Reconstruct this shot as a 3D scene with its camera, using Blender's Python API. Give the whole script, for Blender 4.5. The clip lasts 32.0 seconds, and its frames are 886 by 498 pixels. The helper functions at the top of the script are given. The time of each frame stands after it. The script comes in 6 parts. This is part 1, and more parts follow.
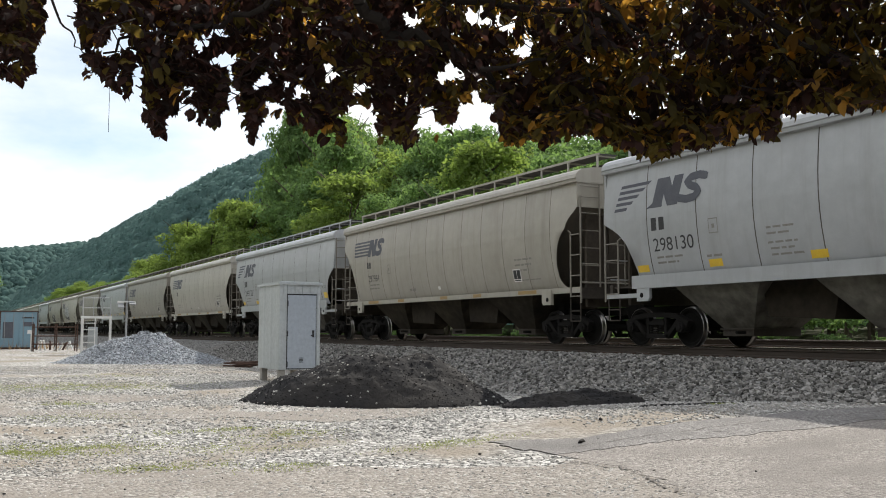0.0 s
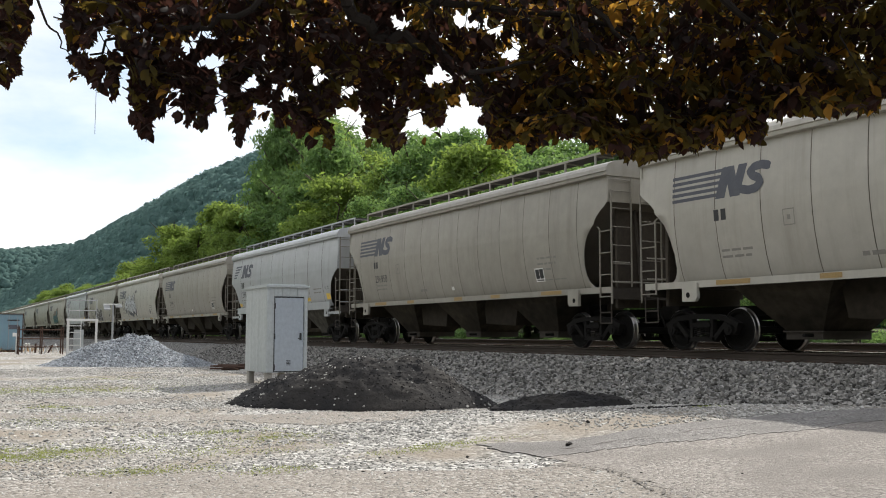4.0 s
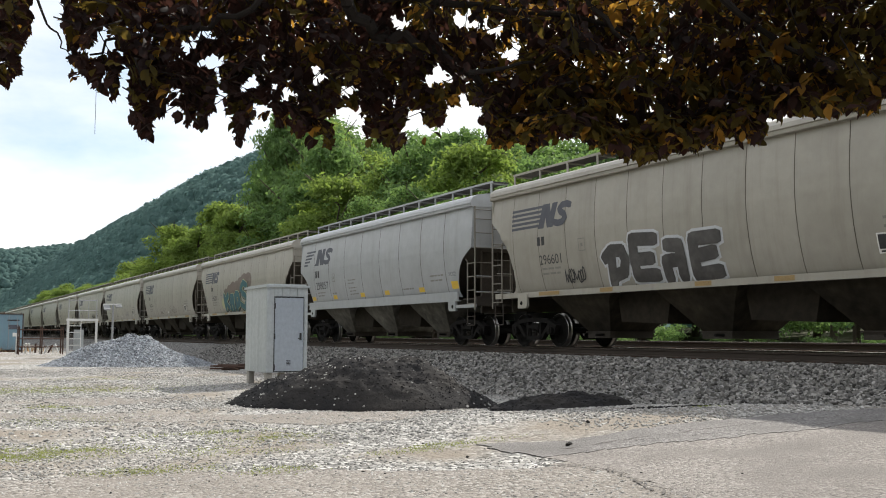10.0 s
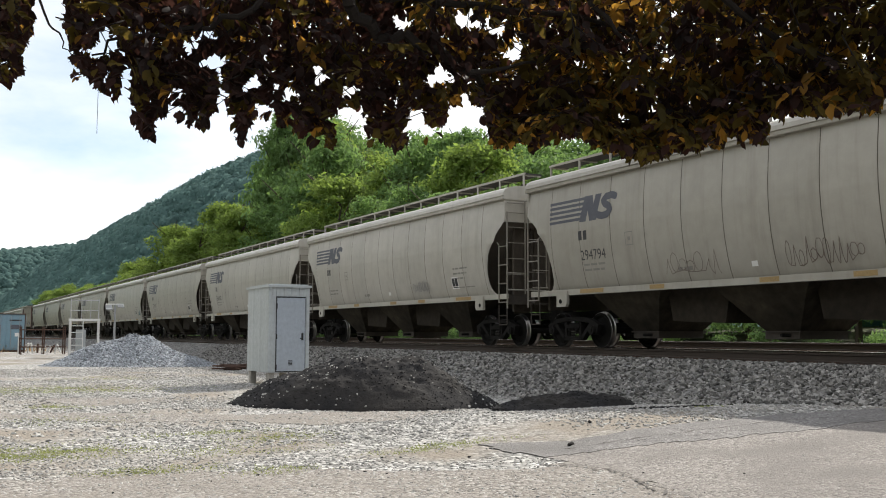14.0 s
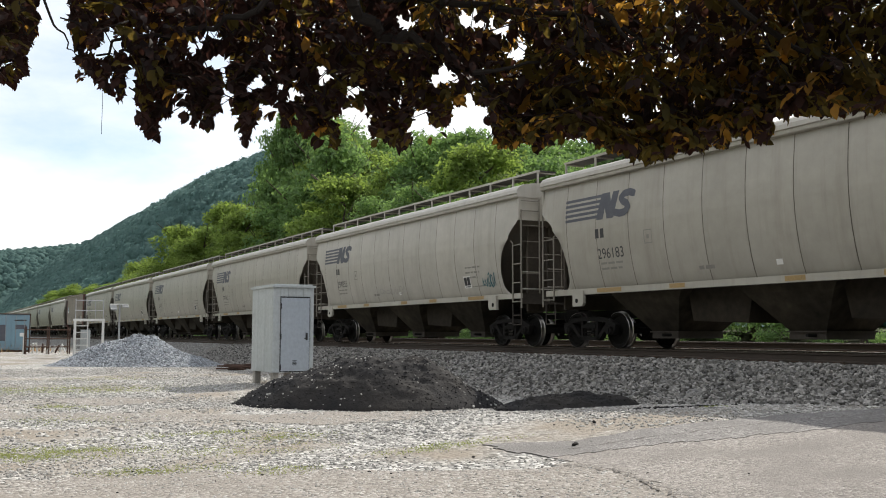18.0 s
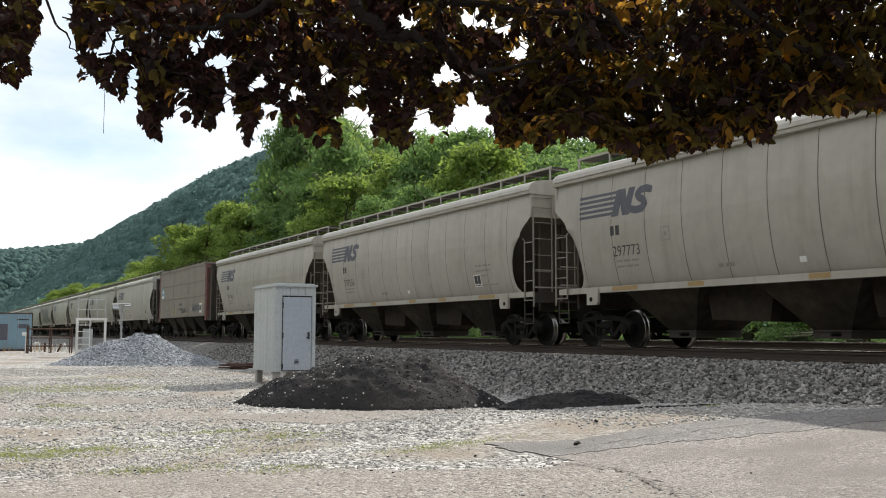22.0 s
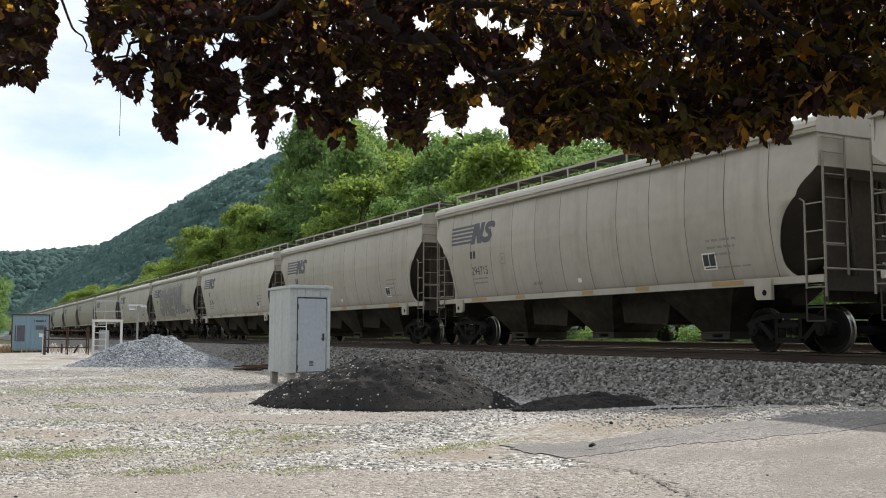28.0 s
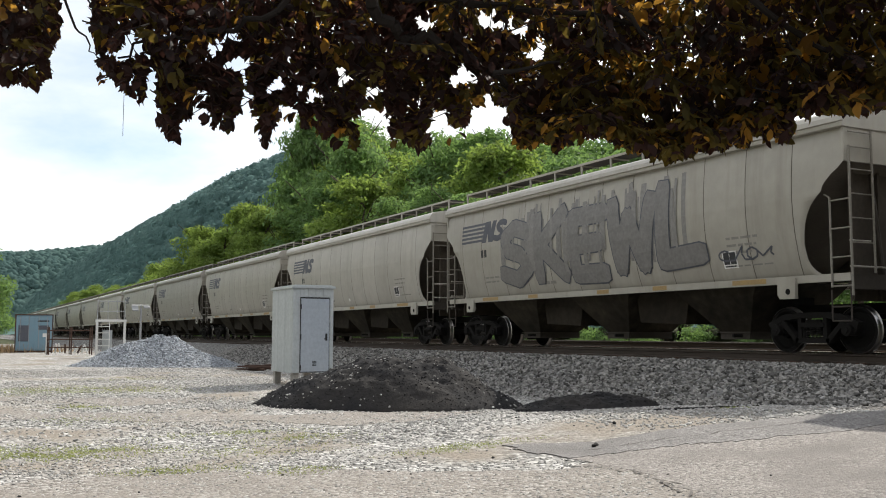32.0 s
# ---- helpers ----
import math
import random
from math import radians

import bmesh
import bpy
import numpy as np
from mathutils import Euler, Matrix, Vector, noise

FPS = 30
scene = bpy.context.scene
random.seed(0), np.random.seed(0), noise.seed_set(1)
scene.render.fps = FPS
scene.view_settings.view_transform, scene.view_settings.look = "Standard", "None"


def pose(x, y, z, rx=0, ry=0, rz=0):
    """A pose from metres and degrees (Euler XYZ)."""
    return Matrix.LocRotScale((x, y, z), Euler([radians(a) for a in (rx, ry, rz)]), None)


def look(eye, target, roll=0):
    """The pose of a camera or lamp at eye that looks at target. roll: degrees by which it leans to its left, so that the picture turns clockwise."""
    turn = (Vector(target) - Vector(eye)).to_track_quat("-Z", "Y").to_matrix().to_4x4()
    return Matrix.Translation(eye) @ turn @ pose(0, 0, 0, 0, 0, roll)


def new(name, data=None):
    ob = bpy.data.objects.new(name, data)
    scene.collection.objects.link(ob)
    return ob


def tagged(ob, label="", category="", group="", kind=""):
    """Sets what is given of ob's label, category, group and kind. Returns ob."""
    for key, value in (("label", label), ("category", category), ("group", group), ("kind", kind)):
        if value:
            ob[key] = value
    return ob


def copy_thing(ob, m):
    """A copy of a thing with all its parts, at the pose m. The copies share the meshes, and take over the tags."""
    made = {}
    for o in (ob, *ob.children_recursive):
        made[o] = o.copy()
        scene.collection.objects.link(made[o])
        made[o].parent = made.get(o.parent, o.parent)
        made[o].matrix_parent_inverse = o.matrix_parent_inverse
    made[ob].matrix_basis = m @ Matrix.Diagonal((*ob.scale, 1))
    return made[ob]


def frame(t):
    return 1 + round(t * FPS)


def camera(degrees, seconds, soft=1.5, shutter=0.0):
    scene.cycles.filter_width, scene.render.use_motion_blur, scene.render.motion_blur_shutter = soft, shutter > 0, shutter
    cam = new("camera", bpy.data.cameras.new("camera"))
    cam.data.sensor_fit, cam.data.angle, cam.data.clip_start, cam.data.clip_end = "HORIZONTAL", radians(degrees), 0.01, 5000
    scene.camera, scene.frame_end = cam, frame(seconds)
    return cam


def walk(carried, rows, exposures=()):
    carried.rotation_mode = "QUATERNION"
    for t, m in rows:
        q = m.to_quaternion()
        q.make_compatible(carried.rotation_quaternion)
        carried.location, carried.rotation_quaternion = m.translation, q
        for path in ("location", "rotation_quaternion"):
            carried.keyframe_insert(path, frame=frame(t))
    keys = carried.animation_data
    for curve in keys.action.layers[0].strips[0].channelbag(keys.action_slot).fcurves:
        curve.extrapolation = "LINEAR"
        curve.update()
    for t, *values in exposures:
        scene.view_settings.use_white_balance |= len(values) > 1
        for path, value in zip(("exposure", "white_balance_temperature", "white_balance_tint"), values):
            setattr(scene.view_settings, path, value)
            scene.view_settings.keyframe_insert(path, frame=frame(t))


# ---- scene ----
# The camera stands on a tripod beside a track; x runs along the track in the train's direction,
# y away from the camera across the track, z = 0 is the gravel lot.
EYE_Z, LENS_PX = 1.40, 1704.0
cam = camera(49.4, 32.0, soft=1.0)
PAN = [  # seconds, sideways and upward nudges of the tripod head, in 1704ths of a radian
    (0, 20.3, -4.8), (1, 20, -4.8), (2.5, 19.5, -5), (2.8, 12, -3.6), (3, 1.7, -1.8), (3.3, -1.5, 0), (5.5, -1.5, 0), (7, -1.5, 0),
    (8, 1.6, 0), (9, -1.5, 0), (12.5, -1.4, 0), (13, 0, 0), (14, 1.7, 0), (14.5, 3.2, 0), (16.5, 7.5, 0),
    (18, 9, 0), (19, 10.5, -1.5), (20, 12, -1.5), (22.5, 12.4, -1.5), (23, 0, 0), (23.5, -1.5, 0), (24.5, -1.6, 0.4),
    (25, 0.2, 0.6), (25.5, 16, 0.6), (27.5, 35, 1), (28, 38, 1), (28.5, 40, 1), (29, 43, 1), (29.5, 44.6, 1),
    (30.5, 44, 1), (32, 43.2, 1)]


def head_pose(dx, dy):
    k = math.degrees(1 / LENS_PX)
    return pose(0, 0, EYE_Z, 95.03 + dy * k, 0, 61.75 + dx * k) @ pose(0, 0, 0, 0, 0, 0.1)


walk(cam, [(t, head_pose(a, b)) for t, a, b in PAN], exposures=[(0, 0.13, 6580, 9.4), (32, 0.13, 6580, 9.4)])

# ---- light: late summer sun behind the train, beyond the wooded hill's shoulder ----
SUN_EL, SUN_AZ = radians(41), math.atan2(-0.44, 0.90)   # azimuth from +y towards +x
world = bpy.data.worlds.new("sky")
scene.world = world
world.use_nodes = True
wn = world.node_tree.nodes
sky = wn.new("ShaderNodeTexSky")
sky.sky_type, sky.sun_disc = "NISHITA", False
sky.sun_elevation, sky.sun_rotation = SUN_EL, SUN_AZ
sky.air_density, sky.dust_density, sky.ozone_density = 1.0, 0.8, 1.2
wl = world.node_tree.links
wco, wmap, wno, wrm, wmx = (wn.new("ShaderNode" + k) for k in ("TexCoord", "Mapping", "TexNoise", "MapRange", "Mix"))
wmap.inputs["Scale"].default_value = (1.0, 1.0, 2.6)
wno.inputs["Scale"].default_value, wno.inputs["Detail"].default_value, wno.inputs["Roughness"].default_value = 1.7, 7.0, 0.55
wrm.inputs[1].default_value, wrm.inputs[2].default_value, wrm.inputs[4].default_value = 0.34, 0.53, 0.96
wmx.data_type = "RGBA"
wmx.inputs[7].default_value = (7.8, 7.85, 7.9, 1)     # sunlit summer cloud
wl.new(wco.outputs["Generated"], wmap.inputs[0]), wl.new(wmap.outputs[0], wno.inputs["Vector"]), wl.new(wno.outputs[0], wrm.inputs[0])
# a clear stretch of sky opens down the valley
wdo, wcl, wmu = (wn.new("ShaderNode" + k) for k in ("VectorMath", "MapRange", "Math"))
wdo.operation, wmu.operation = "DOT_PRODUCT", "MULTIPLY"
wdo.inputs[1].default_value = (-0.955, 0.03, 0.31)
wcl.inputs[1].default_value, wcl.inputs[2].default_value, wcl.inputs[3].default_value, wcl.inputs[4].default_value = 0.972, 0.999, 1.0, 0.8
wl.new(wco.outputs["Generated"], wdo.inputs[0]), wl.new(wdo.outputs["Value"], wcl.inputs[0])
wl.new(wrm.outputs[0], wmu.inputs[0]), wl.new(wcl.outputs[0], wmu.inputs[1])
wl.new(wmu.outputs[0], wmx.inputs[0]), wl.new(sky.outputs[0], wmx.inputs[6]), wl.new(wmx.outputs[2], wn["Background"].inputs[0])
wn["Background"].inputs[1].default_value = 0.15
sun = new("sun", bpy.data.lights.new("sun", "SUN"))
sun.data.energy, sun.data.angle, sun.data.color = 5.0, radians(0.6), (1.0, 0.95, 0.86)
sun.matrix_world = look((0, 0, 0), (-math.sin(SUN_AZ) * math.cos(SUN_EL), -math.cos(SUN_AZ) * math.cos(SUN_EL), -math.sin(SUN_EL)))


# ---- materials ----
def material(name, base, rough=0.8, metal=0.0, dirt=None, fine=30.0, coarse=2.0, amount=0.5, bump=0.2, bump_scale=40.0,
             spread=0.0, streak=None, through_light=None, island=0.0):
    """A surface with two scales of stain, fine relief and, if asked, a spread of tone from object to object."""
    m = bpy.data.materials.new(name)
    m.use_nodes = True
    n, l = m.node_tree.nodes, m.node_tree.links
    b = n["Principled BSDF"]
    b.inputs["Roughness"].default_value, b.inputs["Metallic"].default_value = rough, metal
    if rough >= 0.9:
        b.inputs["Specular IOR Level"].default_value = 0.2
    co = n.new("ShaderNodeTexCoord")

    def tex(scale, detail=6.0, r=0.6):
        t = n.new("ShaderNodeTexNoise")
        t.inputs["Scale"].default_value, t.inputs["Detail"].default_value, t.inputs["Roughness"].default_value = scale, detail, r
        l.new(co.outputs["Object"], t.inputs["Vector"])
        return t

    def mix(a, bcol, fac, mode="MIX"):
        x = n.new("ShaderNodeMix")
        x.data_type, x.blend_type = "RGBA", mode
        for sock, v in ((x.inputs[6], a), (x.inputs[7], bcol), (x.inputs[0], fac)):
            if isinstance(v, (tuple, list)):
                sock.default_value = (*v[:3], 1)
            elif isinstance(v, (int, float)):
                sock.default_value = v
            else:
                l.new(v, sock)
        return x.outputs[2]

    def ramp(src, lo, hi):
        r = n.new("ShaderNodeMapRange")
        r.inputs[1].default_value, r.inputs[2].default_value = lo, hi
        l.new(src, r.inputs[0])
        return r.outputs[0]

    dirt = dirt or tuple(c * 0.55 for c in base)
    big, small = tex(coarse), tex(fine)
    col = mix(base, dirt, ramp(big.outputs[0], 0.42, 0.42 + 0.5 / max(amount, 0.05)))
    g = mix((0.5, 0.5, 0.5), small.outputs[0], 0.6 * amount)
    col = mix(col, g, 1.0, "OVERLAY")
    if streak:      # rain-washed dirt running down the sheets
        mp = n.new("ShaderNodeMapping")
        mp.inputs["Scale"].default_value = (2.2, 1.0, 0.16)
        l.new(co.outputs["Object"], mp.inputs[0])
        st = tex(1.6, 8, 0.65)
        l.new(mp.outputs[0], st.inputs["Vector"])
        col = mix(col, streak, ramp(st.outputs[0], 0.5, 1.15))
        sm = tex(0.45, 4, 0.5)
        col = mix(col, streak, ramp(sm.outputs[0], 0.5, 1.5))
    if spread or island:
        src = n.new("ShaderNodeObjectInfo").outputs["Random"] if spread else n.new("ShaderNodeNewGeometry").outputs["Random Per Island"]
        s = spread or island
        v = n.new("ShaderNodeMapRange")
        v.inputs[3].default_value, v.inputs[4].default_value = 1 - s, 1 + s
        l.new(src, v.inputs[0])
        hsv = n.new("ShaderNodeHueSaturation")
        l.new(v.outputs[0], hsv.inputs["Value"])
        l.new(col, hsv.inputs["Color"])
        col = hsv.outputs[0]
    l.new(col, b.inputs["Base Color"])
    if bump:
        bp = n.new("ShaderNodeBump")
        bp.inputs["Strength"].default_value, bp.inputs["Distance"].default_value = bump, 0.4 / bump_scale
        bt = tex(bump_scale)
        l.new(bt.outputs[0], bp.inputs["Height"])
        l.new(bp.outputs[0], b.inputs["Normal"])
    if through_light:
        b.inputs["Specular IOR Level"].default_value = 0.15
        tr = n.new("ShaderNodeBsdfTranslucent")
        tr.inputs[0].default_value = (*through_light, 1)
        ms = n.new("ShaderNodeMixShader")
        ms.inputs[0].default_value = 0.45
        l.new(b.outputs[0], ms.inputs[1]), l.new(tr.outputs[0], ms.inputs[2])
        l.new(ms.outputs[0], n["Material Output"].inputs[0])
    return m


def gravel(name, tones, cell, dirt, dirt_scale, lo, hi, rough=0.95):
    """Loose stones told apart by cells of their own tone, with drifts of dirt between them."""
    m = bpy.data.materials.new(name)
    m.use_nodes = True
    n, l = m.node_tree.nodes, m.node_tree.links
    b = n["Principled BSDF"]
    b.inputs["Roughness"].default_value = rough
    co = n.new("ShaderNodeTexCoord")
    warp = n.new("ShaderNodeTexNoise")
    warp.inputs["Scale"].default_value = 0.7 / cell
    l.new(co.outputs["Object"], warp.inputs["Vector"])
    wv = n.new("ShaderNodeVectorMath")
    wv.operation = "MULTIPLY_ADD"
    l.new(warp.outputs["Color"], wv.inputs[0])
    wv.inputs[1].default_value = (cell * 0.9,) * 3
    l.new(co.outputs["Object"], wv.inputs[2])
    v = n.new("ShaderNodeTexVoronoi")
    v.inputs["Scale"].default_value = 1 / cell
    l.new(wv.outputs[0], v.inputs["Vector"])
    sep = n.new("ShaderNodeSeparateColor")
    l.new(v.outputs["Color"], sep.inputs[0])
    r = n.new("ShaderNodeValToRGB")
    while len(r.color_ramp.elements) < len(tones):
        r.color_ramp.elements.new(0.5)
    for i, (e, t) in enumerate(zip(r.color_ramp.elements, tones)):
        e.position, e.color = i / (len(tones) - 1), (*t, 1)
    l.new(sep.outputs[0], r.inputs[0])
    big = n.new("ShaderNodeTexNoise")
    big.inputs["Scale"].default_value, big.inputs["Detail"].default_value = dirt_scale, 8
    l.new(co.outputs["Object"], big.inputs["Vector"])
    rm = n.new("ShaderNodeMapRange")
    rm.inputs[1].default_value, rm.inputs[2].default_value = lo, hi
    l.new(big.outputs[0], rm.inputs[0])
    fine = n.new("ShaderNodeTexNoise")
    fine.inputs["Scale"].default_value, fine.inputs["Detail"].default_value = 60, 5
    l.new(co.outputs["Object"], fine.inputs["Vector"])
    dm = n.new("ShaderNodeMix")
    dm.data_type, dm.blend_type = "RGBA", "OVERLAY"
    dm.inputs[0].default_value = 0.5
    dm.inputs[6].default_value = (*dirt, 1)
    l.new(fine.outputs[0], dm.inputs[7])
    mx = n.new("ShaderNodeMix")
    mx.data_type = "RGBA"
    l.new(rm.outputs[0], mx.inputs[0]), l.new(r.outputs[0], mx.inputs[6]), l.new(dm.outputs[2], mx.inputs[7])
    l.new(mx.outputs[2], b.inputs["Base Color"])
    bp = n.new("ShaderNodeBump")
    bp.inputs["Strength"].default_value, bp.inputs["Distance"].default_value, bp.invert = 0.9, cell * 0.5, True
    l.new(v.outputs["Distance"], bp.inputs["Height"])
    l.new(bp.outputs[0], b.inputs["Normal"])
    return m


M = {}
M["paint_beige"] = material("aged_beige_paint", (0.36, 0.34, 0.295), 0.42, dirt=(0.29, 0.268, 0.226), coarse=0.5, fine=2.5, amount=0.3, bump=0.05, bump_scale=3, spread=0.05, streak=(0.19, 0.165, 0.13))
M["paint_cream"] = material("aged_cream_paint", (0.42, 0.40, 0.355), 0.42, dirt=(0.345, 0.322, 0.278), coarse=0.45, fine=2.5, amount=0.3, bump=0.05, bump_scale=3, spread=0.05, streak=(0.235, 0.208, 0.168))
M["paint_dusty"] = material("dusty_grey_paint", (0.305, 0.287, 0.25), 0.45, dirt=(0.235, 0.214, 0.18), coarse=0.55, fine=2.5, amount=0.35, bump=0.05, bump_scale=3, spread=0.05, streak=(0.15, 0.128, 0.10))
M["paint_grey"] = material("newer_grey_paint", (0.385, 0.40, 0.415), 0.38, dirt=(0.33, 0.34, 0.345), coarse=0.5, fine=2.5, amount=0.3, bump=0.04, bump_scale=3, spread=0.03, streak=(0.25, 0.245, 0.235))
M["paint_box"] = material("weathered_boxcar_grey", (0.235, 0.21, 0.175), 0.7, dirt=(0.16, 0.135, 0.108), coarse=0.9, fine=10, amount=0.6, bump=0.12, bump_scale=8, streak=(0.09, 0.072, 0.058))
M["oxide"] = material("oxide_red_paint", (0.14, 0.055, 0.045), 0.75, dirt=(0.07, 0.035, 0.03), coarse=3, amount=0.7)
M["ladder"] = material("dirty_grey_ladder_steel", (0.215, 0.198, 0.168), 0.6, dirt=(0.11, 0.095, 0.075), coarse=2.5, amount=0.7, bump=0)
M["grating"] = material("dark_walkway_grating", (0.055, 0.053, 0.05), 0.8, coarse=3, amount=0.5, bump=0)
M["seam_pale"] = material("stained_seam_steel", (0.125, 0.108, 0.088), 0.85, dirt=(0.20, 0.18, 0.15), coarse=0.7, amount=0.9)
M["seam"] = material("rusty_seam_steel", (0.10, 0.085, 0.07), 0.85, coarse=2, amount=0.6)
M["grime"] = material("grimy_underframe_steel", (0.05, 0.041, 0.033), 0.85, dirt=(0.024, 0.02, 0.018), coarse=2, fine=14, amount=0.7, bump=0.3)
# rust stains, with the shade at the car ends added to the tone
M["bulkhead"] = material("rust_and_shade_bulkhead", (0.06, 0.048, 0.037), 0.85, dirt=(0.03, 0.024, 0.019), coarse=1.5, fine=10, amount=0.8, bump=0.2)
# running gear steels: under-car shade is put into both near-black colours
M["frame"] = material("dusty_shaded_cast_steel", (0.011, 0.010, 0.0093), 0.92, dirt=(0.011, 0.010, 0.0095), coarse=4, fine=20, amount=0.6, bump=0.3)
M["shade_steel"] = material("shaded_truck_steel", (0.008, 0.0073, 0.0068), 0.92, dirt=(0.006, 0.0056, 0.0052), coarse=4, fine=20, amount=0.6, bump=0.3)
M["tread"] = material("polished_wheel_tread", (0.30, 0.29, 0.28), 0.3, 1.0, coarse=5, amount=0.3, bump=0.05)
M["logo"] = material("faded_dark_blue_lettering", (0.075, 0.08, 0.10), 0.6, dirt=(0.16, 0.16, 0.17), coarse=3, amount=0.4, bump=0)
M["ink"] = material("black_stencil_paint", (0.035, 0.035, 0.038), 0.6, coarse=6, amount=0.3, bump=0)
M["faint"] = material("faded_data_lettering", (0.24, 0.23, 0.21), 0.7, coarse=6, amount=0.4, bump=0)
M["yellow"] = material("yellow_reflective_strip", (0.75, 0.50, 0.04), 0.4, dirt=(0.5, 0.30, 0.05), coarse=4, amount=0.5, bump=0)
M["faded_yellow"] = material("faded_orange_strip", (0.33, 0.22, 0.085), 0.6, dirt=(0.22, 0.165, 0.10), coarse=4, amount=0.7, bump=0)
M["white"] = material("white_marking_paint", (0.75, 0.75, 0.73), 0.55, dirt=(0.55, 0.54, 0.5), coarse=3, amount=0.4, bump=0)
M["smear"] = material("smeared_black_spray_paint", (0.06, 0.056, 0.055), 0.6, dirt=(0.16, 0.15, 0.145), coarse=1.6, fine=7, amount=0.9, bump=0)
M["teal"] = material("teal_spray_paint", (0.03, 0.135, 0.16), 0.5, dirt=(0.02, 0.06, 0.09), coarse=2.5, amount=0.9, bump=0)
M["lime"] = material("pale_yellow_spray_paint", (0.48, 0.49, 0.27), 0.5, coarse=3, amount=0.3, bump=0)
M["brown_spray"] = material("brown_spray_paint", (0.185, 0.148, 0.125), 0.6, dirt=(0.12, 0.09, 0.075), coarse=1.6, amount=0.8, bump=0)
M["silver"] = material("dull_silver_spray_paint", (0.30, 0.29, 0.28), 0.5, dirt=(0.2, 0.19, 0.18), coarse=2.5, amount=0.6, bump=0)
M["bright_silver"] = material("silver_spray_paint", (0.56, 0.58, 0.61), 0.5, dirt=(0.47, 0.48, 0.50), coarse=2.5, amount=0.5, bump=0)
M["pale_silver"] = material("streaked_silver_spray_paint", (0.19, 0.182, 0.176), 0.5, dirt=(0.14, 0.135, 0.13), coarse=2.5, fine=12, amount=0.7, bump=0)
M["streak_silver"] = material("thin_silver_spray_streaks", (0.22, 0.21, 0.20), 0.5, dirt=(0.17, 0.165, 0.16), coarse=2.5, fine=12, amount=0.7, bump=0)
M["rail"] = material("rusty_rail_side", (0.05, 0.037, 0.029), 0.85, dirt=(0.03, 0.024, 0.02), coarse=3, amount=0.6)
M["railtop"] = material("worn_rail_head", (0.55, 0.54, 0.52), 0.28, 1.0, coarse=4, amount=0.3, bump=0.05)
M["tie"] = material("creosoted_tie_wood", (0.09, 0.07, 0.055), 0.9, dirt=(0.045, 0.037, 0.03), coarse=2, amount=0.7, bump=0.4, spread=0.25)
# brown steel with the darkness between the bays put into its colour
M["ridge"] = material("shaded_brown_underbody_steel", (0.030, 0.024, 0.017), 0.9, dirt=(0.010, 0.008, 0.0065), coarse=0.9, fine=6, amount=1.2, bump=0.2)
# stained steel, darkened further with the shade below the sills
M["hopper"] = material("stained_shaded_hopper_steel", (0.046, 0.038, 0.027), 0.92, dirt=(0.010, 0.0085, 0.0065), coarse=0.6, fine=4, amount=1.6, bump=0.15, bump_scale=8)
M["hopper_light"] = material("dusty_hopper_paint", (0.175, 0.166, 0.145), 0.9, dirt=(0.036, 0.031, 0.024), coarse=0.6, fine=4, amount=1.5, bump=0.15, bump_scale=8)
M["lot"] = gravel("dusty_gravel_lot", ((0.07, 0.068, 0.064), (0.19, 0.186, 0.178), (0.29, 0.282, 0.268), (0.36, 0.347, 0.325), (0.60, 0.59, 0.57)), 0.055, (0.225, 0.195, 0.16), 0.42, 0.46, 0.62)
M["ballast"] = gravel("crushed_stone_ballast", ((0.03, 0.029, 0.028), (0.09, 0.087, 0.084), (0.15, 0.146, 0.14), (0.21, 0.205, 0.197), (0.33, 0.322, 0.312)), 0.075, (0.16, 0.145, 0.125), 0.5, 0.55, 0.85)
M["stone"] = material("pale_crushed_stone", (0.365, 0.355, 0.338), 0.9, coarse=5, fine=30, amount=0.5, bump=0.2, island=0.42)
M["bluestone"] = material("blue_grey_crushed_stone", (0.30, 0.32, 0.345), 0.9, coarse=5, fine=30, amount=0.5, bump=0.3, island=0.5)
M["millings"] = material("black_asphalt_millings", (0.020, 0.0195, 0.021), 0.95, dirt=(0.056, 0.05, 0.044), coarse=0.9, fine=16, amount=0.9, bump=0.6, bump_scale=14)
M["asphalt"] = gravel("worn_asphalt", ((0.10, 0.092, 0.086), (0.18, 0.165, 0.153), (0.225, 0.205, 0.19), (0.26, 0.235, 0.215), (0.36, 0.34, 0.32)), 0.022, (0.165, 0.15, 0.14), 0.9, 0.42, 0.7)
M["asphalt_old"] = gravel("weathered_grey_asphalt", ((0.09, 0.086, 0.084), (0.15, 0.143, 0.14), (0.19, 0.18, 0.175), (0.22, 0.207, 0.2), (0.31, 0.30, 0.29)), 0.022, (0.14, 0.132, 0.128), 0.9, 0.42, 0.7)
M["dust"] = gravel("compacted_brown_dirt", ((0.09, 0.081, 0.072), (0.185, 0.167, 0.15), (0.235, 0.212, 0.19), (0.285, 0.26, 0.235), (0.43, 0.415, 0.39)), 0.034, (0.215, 0.193, 0.17), 0.7, 0.38, 0.66)
M["asphalt_edge"] = material("ragged_asphalt_edge", (0.135, 0.124, 0.117), 0.95, coarse=4, amount=0.6)
M["grass"] = material("sparse_grass", (0.27, 0.29, 0.12), 0.8, dirt=(0.33, 0.32, 0.17), coarse=3, amount=0.6, bump=0, island=0.3, through_light=(0.28, 0.33, 0.09))
